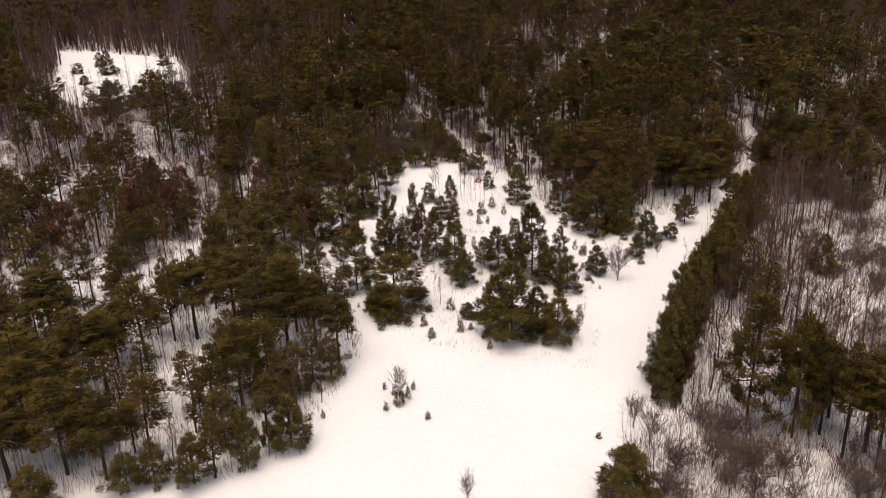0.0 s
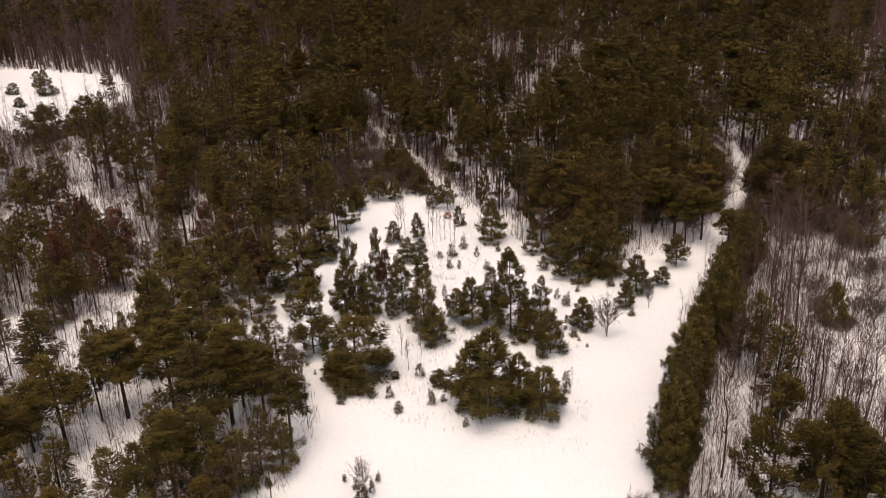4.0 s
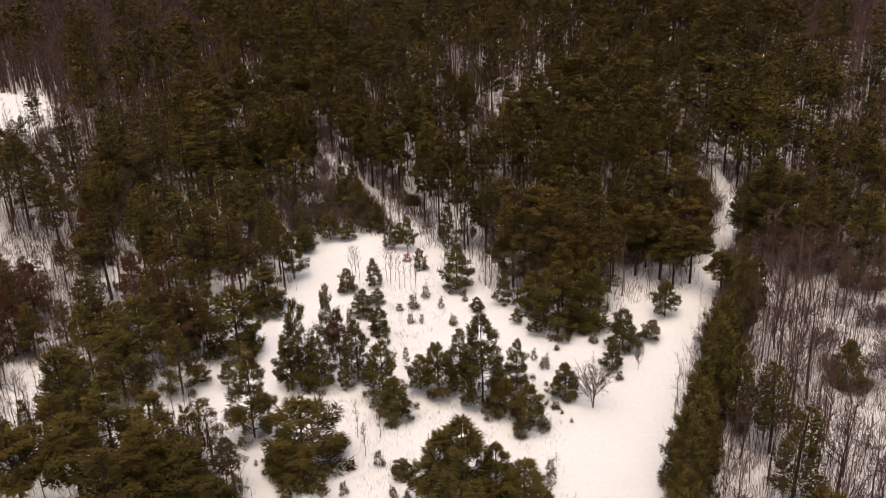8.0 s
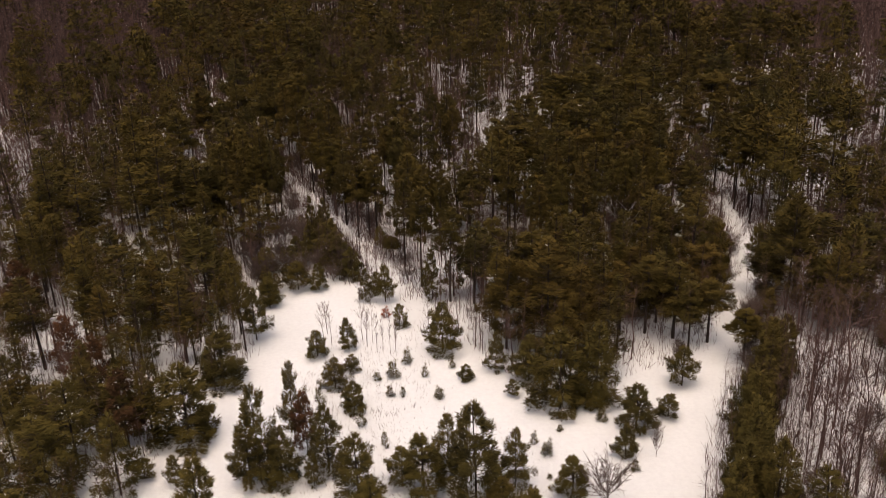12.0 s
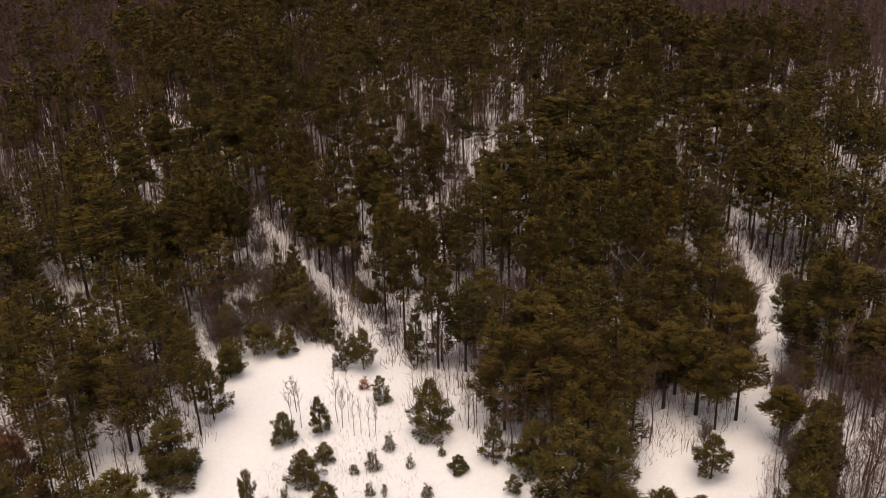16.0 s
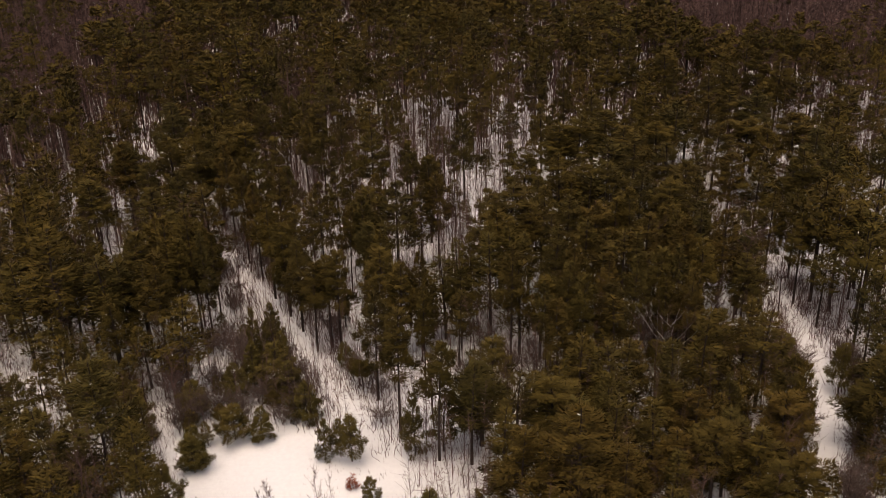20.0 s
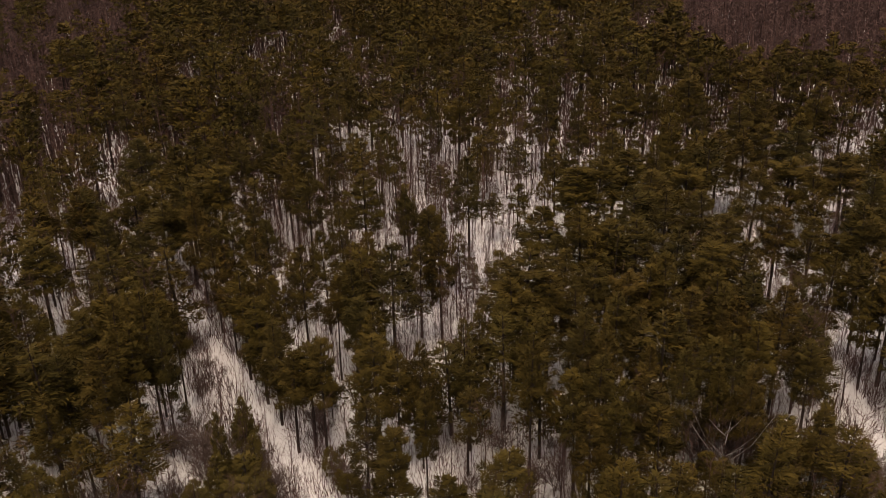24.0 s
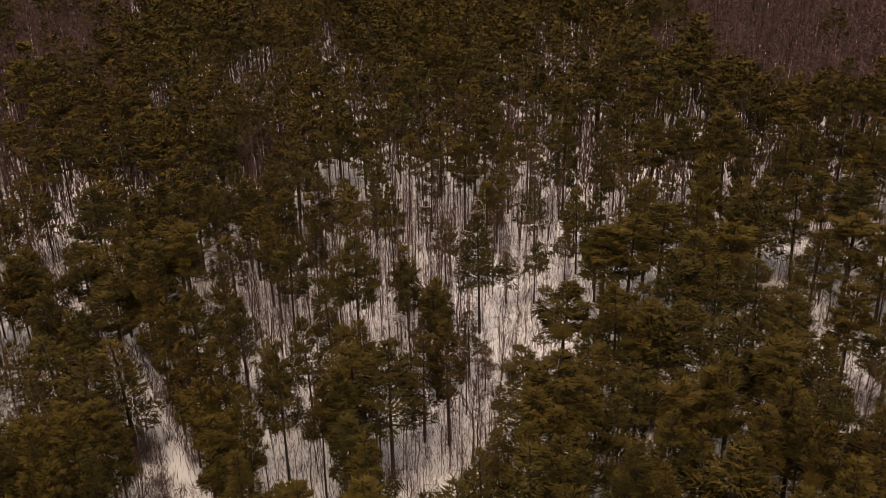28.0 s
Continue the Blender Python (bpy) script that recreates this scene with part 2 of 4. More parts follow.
def pine_shape(rng, h, r, base, kind, count, size, lean=0.0, gaps=0.15, snowy=0.0, thin=0.17, sticks=0.6, tier=0.9):
    """crown (flat sprays of needles in tiers), trunk and branches (wood), snow on the branches"""
    leaf, wood, snow = Tris(), Tris(), Tris()
    bend = rng.normal(size=2) * 0.02 * h + lean

    def axis(z):
        return np.array([bend[0] * (z / h) ** 2, bend[1] * (z / h) ** 2, z])
    levels = max(5, int(rng.normal(1, 0.06) * (h * (1 - base)) / tier))
    fine = count > 1600
    steps = [0, 0.12, 0.35, 0.6, 0.8, 0.97] if fine else [0, 0.5, 0.95]
    for a, b in zip(steps, steps[1:]):
        ra, rb = (0.0085 * h * (1.05 - s) + 0.02 for s in (a, b))
        wood.add(stick(axis(a * h - (0.4 if a == 0 else 0)), axis(b * h), ra, rb, 6 if fine else 3))
    z0 = base * h
    if fine and base > 0.3:     # dead stubs under the crown
        for z in rng.uniform(0.3 * z0, z0, 7):
            az = rng.uniform(0, 6.28)
            d = np.array([math.cos(az), math.sin(az), rng.uniform(-0.3, 0.1)])
            wood.add(stick(axis(z), axis(z) + d * rng.uniform(0.4, 1.5), 0.025, 0.01, 3))
    # some sides of the crown reach further than others
    lobes = [(rng.uniform(0, 6.28), rng.uniform(0.7, 1.2)) for _ in range(4)]
    total, plan = 0.0, []
    for i in range(levels):
        n = rng.integers(4, 7)
        first = rng.uniform(0, 6.28)
        strong = rng.uniform(0.68, 1.14)
        for k in range(n):
            u = (i + 0.35 + rng.normal() * (0.10 if rng.random() < 0.75 else 0.4)) / levels
            u = min(0.985, max(0.0, u))
            az = first + k * 6.28 / n + rng.normal() * 0.3
            reach = 1 + sum(0.13 * (f - 0.95) * 4 * max(0, math.cos(az - a)) for a, f in lobes)
            ln = r * profile(u, kind) * reach * strong * rng.uniform(0.58, 1.14)
            if rng.random() < gaps or ln < 0.12:
                continue
            plan.append((z0 + u * (h - z0) * 0.97, u, az, ln))
            total += ln + 0.25
    plan.append((0.94 * h, 1.0, 0.0, 0.35))
    for z, u, az, ln in plan:
        rise = -0.16 + 0.62 * u ** 1.5 + rng.normal() * 0.08
        d = np.array([math.cos(az), math.sin(az), rise])
        a = axis(z)
        if rng.random() < sticks:
            wood.add(stick(a, a + d * ln * 0.85, 0.02 + 0.004 * h * (1 - u), 0.012, 3))
        m = max(3, int(count * (ln + 0.25) / total + rng.random()))
        s = rng.uniform(0.06 if kind == "forest" else 0.2, 1.0, m) ** 0.7
        across = np.array([-math.sin(az), math.cos(az), 0])
        side = np.where(rng.random(m) < 0.5, -1.0, 1.0)
        off = (side * rng.random(m) * (0.55 * ln * (1.12 - s) + 0.12))[:, None]
        lift = (0.16 * ln * s ** 2 + rng.normal(size=m) * (0.06 * ln + 0.12))[:, None] * np.array([0, 0, 1.0])
        p = a + d * (ln * s)[:, None] + across * off * 0.8 + d * np.abs(off) * 0.45 + lift
        dirs = d * 0.62 + across * side[:, None] * 0.62 + rng.normal(size=(m, 3)) * (0.3 if fine else 0.5) + np.array([0, 0, 0.30 if fine else 0.55])
        leaf.add(slivers(p, dirs, rng.uniform(0.7, 1.3, m) * size, rng.uniform(0.75, 1.3, m) * size * thin, rng))
        if snowy and rng.random() < snowy:
            q = rng.integers(1, 4)
            ps = a + d * (ln * rng.uniform(0.4, 0.95, q))[:, None] + across * rng.normal(size=(q, 1)) * 0.2 * ln + np.array([0, 0, 0.12])
            ds = rng.normal(size=(q, 3)) * np.array([1, 1, 0.12]) + d * 0.5
            e = slivers(ps, ds, rng.uniform(0.16, 0.34, q), rng.uniform(0.07, 0.14, q), rng)
            snow.add(e)
    leaf, wood, snow = leaf.done()[0], wood.done()[0], snow.done()[0]
    # bring the crown to its named height and radius
    far = np.percentile(np.hypot(leaf[:, 2, 0], leaf[:, 2, 1]), 90)
    fit = np.array([r / far, r / far, h / leaf[:, 2, 2].max()], np.float32)
    leaf, normals = crown_normals(leaf * fit, rng)
    return leaf, wood * fit, snow * fit, normals


def bare_shape(rng, h, r, full=True, shrub=False, fine=1.0):
    """trunk and limbs, and the fine twigs that hang on them"""
    wood, twig = Tris(), Tris()
    stems = rng.integers(4, 8) if shrub else (2 if rng.random() < 0.25 else 1)
    for s in range(stems):
        az = rng.uniform(0, 6.28)
        out = (0.5 * r if shrub else 0.25 * r * (stems - 1)) * rng.uniform(0.4, 1.2)
        top = np.array([math.cos(az) * out, math.sin(az) * out, h * rng.uniform(0.85, 1.0)]) + np.append(rng.normal(size=2) * 0.03 * h, 0)
        pts = [np.array([0, 0, -0.2])]
        for f in (0.3, 0.55, 0.8, 1.0):
            pts.append(top * np.array([f ** 1.5, f ** 1.5, f]) + np.append(rng.normal(size=2) * 0.012 * h, 0))
        rad = (0.0085 * h + 0.01) if not shrub else 0.02
        for i, (a, b) in enumerate(zip(pts, pts[1:])):
            wood.add(stick(a, b, rad * (1.02 - 0.24 * i), rad * (0.80 - 0.24 * i) + 0.008, (5 if i < 2 else 3) if full and not shrub else 3))
        nb = (rng.integers(13, 18) if full else 5) if not shrub else 6
        for k in range(nb):
            f = rng.uniform(0.38, 0.99) if not shrub else rng.uniform(0.2, 0.95)
            j = min(3, int(np.searchsorted([0.3, 0.55, 0.8], f)))
            lo = [0, 0.3, 0.55, 0.8, 1.0]
            g = (f - lo[j]) / (lo[j + 1] - lo[j])
            a = pts[j] * (1 - g) + pts[j + 1] * g
            b_az = rng.uniform(0, 6.28)
            ln = r * rng.uniform(0.55, 1.15) * (1.25 - 0.75 * f) * (1.3 if f < 0.8 else 1.0)
            d = np.array([math.cos(b_az), math.sin(b_az), rng.uniform(0.7, 1.5)])
            d /= np.linalg.norm(d)
            mid = a + d * ln * 0.55
            end = mid + (d + np.array([0, 0, 0.35]) + rng.normal(size=3) * 0.2) * ln * 0.5
            br = rad * (0.5 - 0.3 * f) + 0.006
            if full:
                wood.add(stick(a, mid, br, br * 0.6, 3))
                wood.add(stick(mid, end, br * 0.6, 0.008, 3))
            else:
                wood.add(stick(a, end, br, 0.01, 3))
            q = 10 if shrub else 9 if full else 5
            t = rng.uniform(0.25, 1.0, q)[:, None]
            p = np.where(t < 0.6, a + (mid - a) * t / 0.6, mid + (end - mid) * (t - 0.6) / 0.4)
            dirs = d + rng.normal(size=(q, 3)) * 0.65 + np.array([0, 0, 0.3])
            ls = rng.uniform(0.35, 0.75, q) * ln * (0.75 if not shrub else 1.0)
            twig.add(slivers(p, dirs, ls, fine * np.full(q, 0.06 if full else 0.045 if shrub else 0.09), rng))
            dn = dirs / np.linalg.norm(dirs, axis=1, keepdims=True)
            k2 = 3 if full else 2
            p2 = np.repeat(p, k2, 0) + np.repeat(dn * ls[:, None], k2, 0) * rng.uniform(0.2, 0.9, (q * k2, 1))
            d2 = np.repeat(dn, k2, 0) + rng.normal(size=(q * k2, 3)) * 0.6
            twig.add(slivers(p2, d2, rng.uniform(0.25, 0.6, q * k2) * np.repeat(ls, k2), fine * np.full(q * k2, 0.045 if full else 0.035 if shrub else 0.08), rng))
    return wood.done()[0], twig.done()[0]


RNG = np.random.default_rng(11)
# every variant is built one unit of its true size and stretched a little where it stands
SHAPES = {
    "white_pine": [pine_shape(RNG, 17, 2.9, p, "forest", 6500, 0.42, gaps=0.10, snowy=0.02, thin=0.22) for p in (0.32, 0.44, 0.52, 0.38, 0.44, 0.55, 0.4, 0.48)],
    "broad_pine": [pine_shape(RNG, 15, 4.4, p, "open", 13000, 0.42, gaps=0.10, snowy=0.03, thin=0.19, tier=0.95) for p in (0.08, 0.14, 0.2, 0.12)],
    "young_pine": [pine_shape(RNG, 10, 3.2, p, "open", 10000, 0.40, gaps=0.07, snowy=0.02, thin=0.2, tier=0.62) for p in (0.0, 0.03, 0.05, 0.01, 0.08, 0.02)],
    "loose_pine": [pine_shape(RNG, 10, 2.7, p, "open", 8500, 0.36, gaps=0.08, snowy=0.07, thin=0.2, tier=0.7) for p in (0.06, 0.18, 0.12, 0.24, 0.1)],
    "pine_sapling": [pine_shape(RNG, 3, 1.0, 0.06, "cone", 800, 0.32, gaps=0.12, snowy=0.25, tier=0.34) for _ in range(5)],
    "near_pine": [pine_shape(RNG, 17, 2.9, p, "forest", 2500, 0.48, thin=0.26, sticks=0.3, snowy=0.01, gaps=0.1) for p in (0.28, 0.4, 0.24, 0.34, 0.44)],
    "mid_pine": [pine_shape(RNG, 17, 2.9, p, "forest", 1580, 0.54, thin=0.30, sticks=0.1, tier=1.0) for p in (0.4, 0.52, 0.38, 0.46, 0.55)],
    "far_pine": [pine_shape(RNG, 17, 3.0, p, "forest", 1350, 0.50, thin=0.42, sticks=0.0, tier=1.1) for p in (0.5, 0.55, 0.45, 0.4)],
    "horizon_pine": [pine_shape(RNG, 17, 3.2, p, "forest", 700, 0.62, thin=0.52, sticks=0.0, tier=1.2) for p in (0.48, 0.54, 0.42)],
}
BARE = {
    "bare_tree": [bare_shape(RNG, 14, 2.6, fine=0.75) for _ in range(8)],
    "far_bare": [bare_shape(RNG, 14, 2.6, full=False) for _ in range(5)],
    "bare_sapling": [bare_shape(RNG, 5, 1.0, fine=0.45) for _ in range(4)],
    "shrub": [bare_shape(RNG, 2.6, 1.5, full=False, shrub=True, fine=0.8) for _ in range(6)],
}
SIZE = {"white_pine": (17, 2.9), "broad_pine": (15, 4.4), "young_pine": (10, 3.2), "loose_pine": (10, 2.7), "pine_sapling": (3, 1.0), "mid_pine": (17, 2.9), "near_pine": (17, 2.9),
        "far_pine": (17, 3.0), "horizon_pine": (17, 3.2), "bare_tree": (14, 2.6), "far_bare": (14, 2.6), "bare_sapling": (5, 1.0), "shrub": (2.6, 1.5)}
MESHES = {}
for kind, forms in SHAPES.items():
    if kind in ("white_pine", "broad_pine", "young_pine", "loose_pine", "pine_sapling"):
        leafy = PINE if kind in ("white_pine", "broad_pine") else YOUNG
        MESHES[kind] = [(mesh_of("crown", f[0], [leafy], normals=f[3]), mesh_of("trunk", f[1], [PINE_BARK]), mesh_of("branch_snow", f[2], [BRANCH_SNOW]) if len(f[2]) else None) for f in forms]
for kind in ("bare_tree", "bare_sapling", "shrub"):
    bark_of = TWIG_BARK if kind == "bare_tree" else STEM
    MESHES[kind] = [(mesh_of("brush" if kind == "shrub" else "canopy", f[1], [bark_of]), mesh_of("stem" if kind == "shrub" else "trunk", f[0], [bark_of]), None) for f in BARE[kind]]
RUSTY = {}


def plant(kind, x, y, h, r, name, label, category, group, leaf=None):
    """one tree: an empty at its foot with its trunk, its crown and the snow that lies on it"""
    H, R = SIZE[kind]
    i = random.randrange(len(MESHES[kind]))
    root = new(name)
    root.empty_display_size = 0.5
    root.matrix_basis = Matrix.LocRotScale((x, y, undulation(x, y)), Euler((0, 0, random.uniform(0, 6.28))), (r / R, r / R, h / H))
    tagged(root, label, category, group)
    for me in MESHES[kind][i]:
        if me is None:
            continue
        if leaf and me.name.startswith(("crown", "trunk", "canopy") if leaf is PALE else "crown"):
            key = (me.name, leaf.name)
            if key not in RUSTY:
                RUSTY[key] = me.copy()
                RUSTY[key].materials[0] = leaf
            me = RUSTY[key]
        part = new(me.name.split(".")[0], me)
        part.parent = root
        if part.name.startswith(("branch_snow", "canopy", "brush")):
            tagged(part, kind="stuff")
    return root


# ---------------------------------------------------------------- trees that stand out, stand by stand: x, y, height, radius
TAKEN = []
FAR_ONES = []          # tall pines too far off to stand singly
PINE_LABEL = "tall dark green white pine rooted in snowy woodland"
OPEN_LABEL = "bushy dark green young pine standing in the snowy clearing"


def stand(kind, rows, name, label, category, group, leaf=None):
    for x, y, h, r in rows:
        if kind == "white_pine" and y > 326:
            FAR_ONES.append((math.hypot(x - 5, y - 159), x, y, h, r / (0.19 * h + 0.35)))
            TAKEN.append((x, y, 0.75 * r))
            continue
        plant(kind, x, y, h, r, name, label, category, group, leaf)
        TAKEN.append((x, y, max(0.8, 0.75 * r)))


stand("young_pine", [
    (-18.8, 170.2, 12, 4.3), (-15.7, 183.9, 8.5, 3.5), (-14.9, 148.7, 13, 3.2), (-6.8, 159.7, 8.5, 2.4), (3.4, 150.2, 6.8, 2.5),
    (2.3, 173.6, 4.7, 1.7), (-0.1, 179.9, 4.9, 2), (10.1, 195.6, 4.1, 1.3), (15.7, 186.8, 8.6, 2.7), (18.1, 178.8, 2.6, 1.1),
    (15.4, 152.4, 13.9, 3.4), (20.4, 154.8, 8.5, 1.9), (20.5, 145.2, 7.1, 2.7), (18, 149.5, 5.7, 2.5), (26.7, 152.4, 5.5, 2.1),
    (-8.2, 140.6, 10.7, 5.2), (-10.5, 140.9, 5.2, 2.9), (7.4, 132.4, 10.3, 3.1), (10.1, 130.4, 13.4, 4.5), (14.2, 131.7, 8.3, 2.5),
    (-9.3, 160.1, 14.4, 2.5), (29.3, 170, 12.5, 3.8), (34.6, 171.4, 11.7, 3.3), (26.6, 177.5, 7.2, 2.7), (1.4, 218.2, 6.4, 2.4),
    (3.4, 213.6, 6.2, 2), (-17.6, 214.1, 7.7, 2.8), (20.5, 90.9, 8.5, 3.8),
], "young_pine", OPEN_LABEL, "pine tree", "pines of the clearing")
stand("loose_pine", [
    (-10.1, 205.3, 5.6, 2), (-19.5, 161.2, 4.6, 1.3), (-10.5, 159.8, 10.5, 2.3), (-5.3, 166.6, 13.1, 1.7), (-1.2, 161.2, 9.6, 2.3),
    (-3, 158.7, 4.8, 1.2), (2.1, 155.4, 9.1, 2.8), (-2.5, 188.8, 4.5, 1.7), (2, 190, 5.4, 1.4), (2.3, 183.9, 2.8, 1.2),
    (37.7, 163.7, 7, 2.6), (34.8, 158.6, 4.5, 1.6), (42.6, 165.7, 3.5, 1.7), (9.7, 155.5, 8.3, 2.9), (13.2, 159.5, 8.2, 2.3),
    (7.3, 156.9, 5.9, 1.9), (33.2, 169.1, 3.1, 1.3), (17, 129.8, 7.3, 3.3), (3.7, 137.8, 2.7, 1.4), (46.8, 172.4, 6.4, 2.2),
    (5.4, 204.9, 6.1, 1.2), (8.5, 204, 6.9, 1.9), (-5.6, 211.1, 5.3, 2.4), (-2.2, 210.4, 4.9, 1.7), (-10, 206.5, 5.8, 1.9),
    (-11, 217.5, 5.6, 2.4), (-5.8, 219.6, 6.1, 2.3), (0.2, 228, 5.5, 1.7), (34.1, 168.9, 4.2, 1.4), (23.7, 174, 2.6, 1),
    (22.5, 180.3, 6.7, 1.6),
], "loose_pine", "open-crowned pine with dusted branches, in the snowy clearing", "pine tree", "pines of the clearing")
stand("loose_pine", [
    (-3.8, 164.7, 9.8, 1.8),
], "pine", "pine with browned needles among green ones in the clearing", "pine tree", "pines of the clearing", DULL)
stand("pine_sapling", [
    (-2.2, 174.6, 4.5, 0.9), (3, 169.8, 3.4, 0.8), (5.7, 180.7, 1.6, 0.7), (7.3, 176.5, 2.1, 0.7), (9, 176.2, 1.8, 0.5),
    (12.5, 180.5, 2.4, 0.6), (13.7, 175, 2.1, 0.9), (8.1, 181.2, 3.2, 1.1), (10.3, 184.6, 3, 0.9), (5.8, 164.9, 2.8, 0.6),
    (16.5, 182.5, 1.4, 0.6), (34, 166.3, 2.3, 0.9), (35, 155.5, 1.8, 0.7), (24.3, 162.5, 2.2, 0.6), (25.4, 160.1, 2.7, 0.9),
    (28.1, 164.9, 1.1, 0.5), (24.7, 155.6, 0.8, 0.4), (24.8, 149.8, 1.3, 0.8), (25.4, 148.4, 0.8, 0.3), (26.2, 146.3, 0.8, 0.3),
    (-8.5, 136.5, 3, 1.1), (-10, 134.8, 2.8, 0.9), (-5.8, 135.5, 2.5, 0.8), (-3.5, 135.3, 2.3, 0.7), (-2.2, 131.7, 2.1, 0.8),
    (0.9, 140.5, 2.6, 0.8), (2.3, 133.3, 2.7, 0.7), (3.9, 133.7, 1.4, 0.5), (6.6, 127.3, 1.7, 0.5), (-14.3, 142.5, 1.1, 0.3),
    (21.1, 134.4, 3.9, 0.9), (-9, 117.3, 1.4, 0.4), (-6.7, 113.4, 3.3, 1), (-4.9, 117, 1.7, 0.4), (-8.6, 112.2, 1.6, 0.5),
    (-2.9, 109.8, 1.4, 0.5), (-7.6, 115.7, 2, 0.5), (-5.6, 114.8, 2.4, 0.5), (-17.1, 110.8, 1.4, 0.4), (-18.2, 117.2, 1.9, 0.5),
    (19.2, 103.7, 1.1, 0.5),
], "pine_sapling", "small snow-dusted pine sapling poking out of the snow", "sapling", "saplings of the clearing")
stand("pine_sapling", [
    (8.3, 198.9, 2, 0.9),
], "pine_sapling", "small dead pine with rust-red needles in the snow", "sapling", "saplings of the clearing", RUST)
stand("loose_pine", [
    (-20.5, 104.3, 8.2, 2.7), (-23.2, 103.3, 5.3, 1.1), (-25.5, 100.4, 9.3, 2.2), (-29.1, 104.9, 9.4, 3.1), (-31.6, 97.5, 7.4, 2.7),
    (-39.4, 96.3, 5.7, 2.6), (-49.9, 93.4, 6.5, 3), (-16.8, 121.1, 7.3, 2.8), (-21.1, 117.3, 8.6, 2.5), (-36.4, 97.4, 7.2, 2.2),
    (-25.7, 160.5, 11.6, 3), (-23.4, 163.3, 3.1, 1.3), (-38.4, 151, 14.7, 3.7), (-25.8, 141.7, 12.8, 3.9), (-20.9, 139, 12, 2.8),
    (-31.6, 144.5, 14.3, 3.7), (-39.6, 167.9, 12, 3.6), (-35.1, 168.7, 11.3, 3.4),
], "white_pine", "ragged dark green pine at the edge of the clearing", "pine tree", "pines of the wood")
stand("white_pine", [
    (-20.1, 130.8, 12.5, 3.5), (-16.1, 125.5, 11.3, 2.6), (-45.4, 127.5, 14.3, 4), (-28.6, 114.3, 14, 3.4), (-31.1, 109, 13.6, 2.8),
    (-51, 115.7, 15, 4.5), (-54.4, 105.4, 17.6, 5.3), (-48.2, 100.3, 14.9, 4.3), (-42.8, 98.9, 12.6, 3.6), (-60.6, 131.9, 14, 5.2),
    (-62.7, 119.3, 17.2, 5.4), (-26.4, 126.2, 15.8, 4.1), (-39.1, 133.9, 14.4, 3.9), (-33.1, 135.3, 14.5, 4.1), (-24.5, 131.1, 15.2, 3.6),
    (-49.1, 119.9, 13.3, 3.9), (-54.6, 98.4, 12.4, 4.3), (24.4, 204.3, 11.4, 4), (42.4, 187.2, 12.4, 3.1), (46.3, 187.2, 13.3, 3.2),
    (49.9, 185.1, 12.3, 3.5), (56.4, 192, 12.3, 3.3), (31.3, 196.8, 14.3, 3.9), (54.4, 183, 10.8, 3.2), (57.4, 177, 8.5, 2.6), (51, 181.6, 11.2, 2.5),
], "white_pine", PINE_LABEL, "pine tree", "pines of the wood")
stand("broad_pine", [
    (31, 185.5, 17.7, 5.8), (25.1, 186.3, 14.7, 4.2), (34.8, 182.5, 14.5, 4.1),
], "white_pine", "broad dark green white pine with low spreading branches, in snow", "pine tree", "pines of the wood")
stand("shrub", [
    (29.8, 149.2, 5.2, 2.6), (38.3, 157.5, 3.7, 0.9), (1.9, 92.1, 3.3, 1), (-6.7, 115, 4.1, 1.4), (27.3, 96, 4.1, 2.2),
    (32, 96.8, 4.9, 2.6), (25.4, 101.9, 5.1, 1.9), (24, 105.6, 4.3, 1.5), (36.1, 94.4, 4.8, 2.2),
], "shrub", "leafless brown shrub with thin upright stems in snow", "shrub", "shrubs of the clearing")
stand("young_pine", [
    (29.6, 111.2, 10.3, 2.2), (30.4, 115.6, 12.6, 2.8), (33.1, 118.9, 10.9, 2.3), (33, 122.5, 9.5, 2.9), (35.6, 127.6, 12.1, 2.3),
    (36.2, 131.6, 11.8, 2.9), (39.3, 134.8, 11.2, 2.7), (40.2, 139.4, 10.6, 2.2), (43.8, 144.7, 11, 2.4), (46.4, 148.1, 12.5, 2.9),
    (47.8, 152.3, 11.2, 2.5), (49.3, 156.6, 12.2, 2.1), (51.3, 160.9, 9.8, 2.6), (54.6, 164, 13, 2.3), (56.8, 167.4, 11.3, 2.3),
    (58.5, 171.8, 9.9, 2.6), (61.6, 173.9, 8.8, 2.3),
    (30.1, 113.4, 11.3, 2.2), (32.2, 117.2, 11.8, 2), (32.9, 120.7, 10.8, 2.2), (34.4, 125, 11.9, 2.3), (36.6, 129.6, 11.6, 2.4),
    (37.7, 133.2, 11.6, 2.5), (40.1, 137.1, 11.3, 2.4), (41.9, 142.1, 11.2, 2.4), (45.2, 146.4, 10.1, 2.5), (47.4, 150.2, 12.2, 2.5),
    (49.1, 154.4, 12.6, 2.2), (51, 158.8, 10.6, 2.6), (53.7, 162.4, 10, 2.1), (55.7, 165.7, 13.3, 2.3), (58.1, 169.6, 9.8, 2.3),
    (60.3, 172.9, 8.8, 2.4),
], "white_pine", "dark green pine in a dense row edging the clearing", "pine tree", "row of pines along the clearing")
stand("loose_pine", [
    (-25, 116.9, 12.5, 3.7), (-46.8, 105, 13, 3.6), (-58.3, 116.2, 13.7, 4.8), (-11.7, 195.2, 9, 2.3), (-32, 167.2, 12.9, 4.4),
    (-26.9, 171, 12, 2.8), (-39.9, 159.9, 8.8, 3.1),
], "white_pine", PINE_LABEL, "pine tree", "pines of the wood")
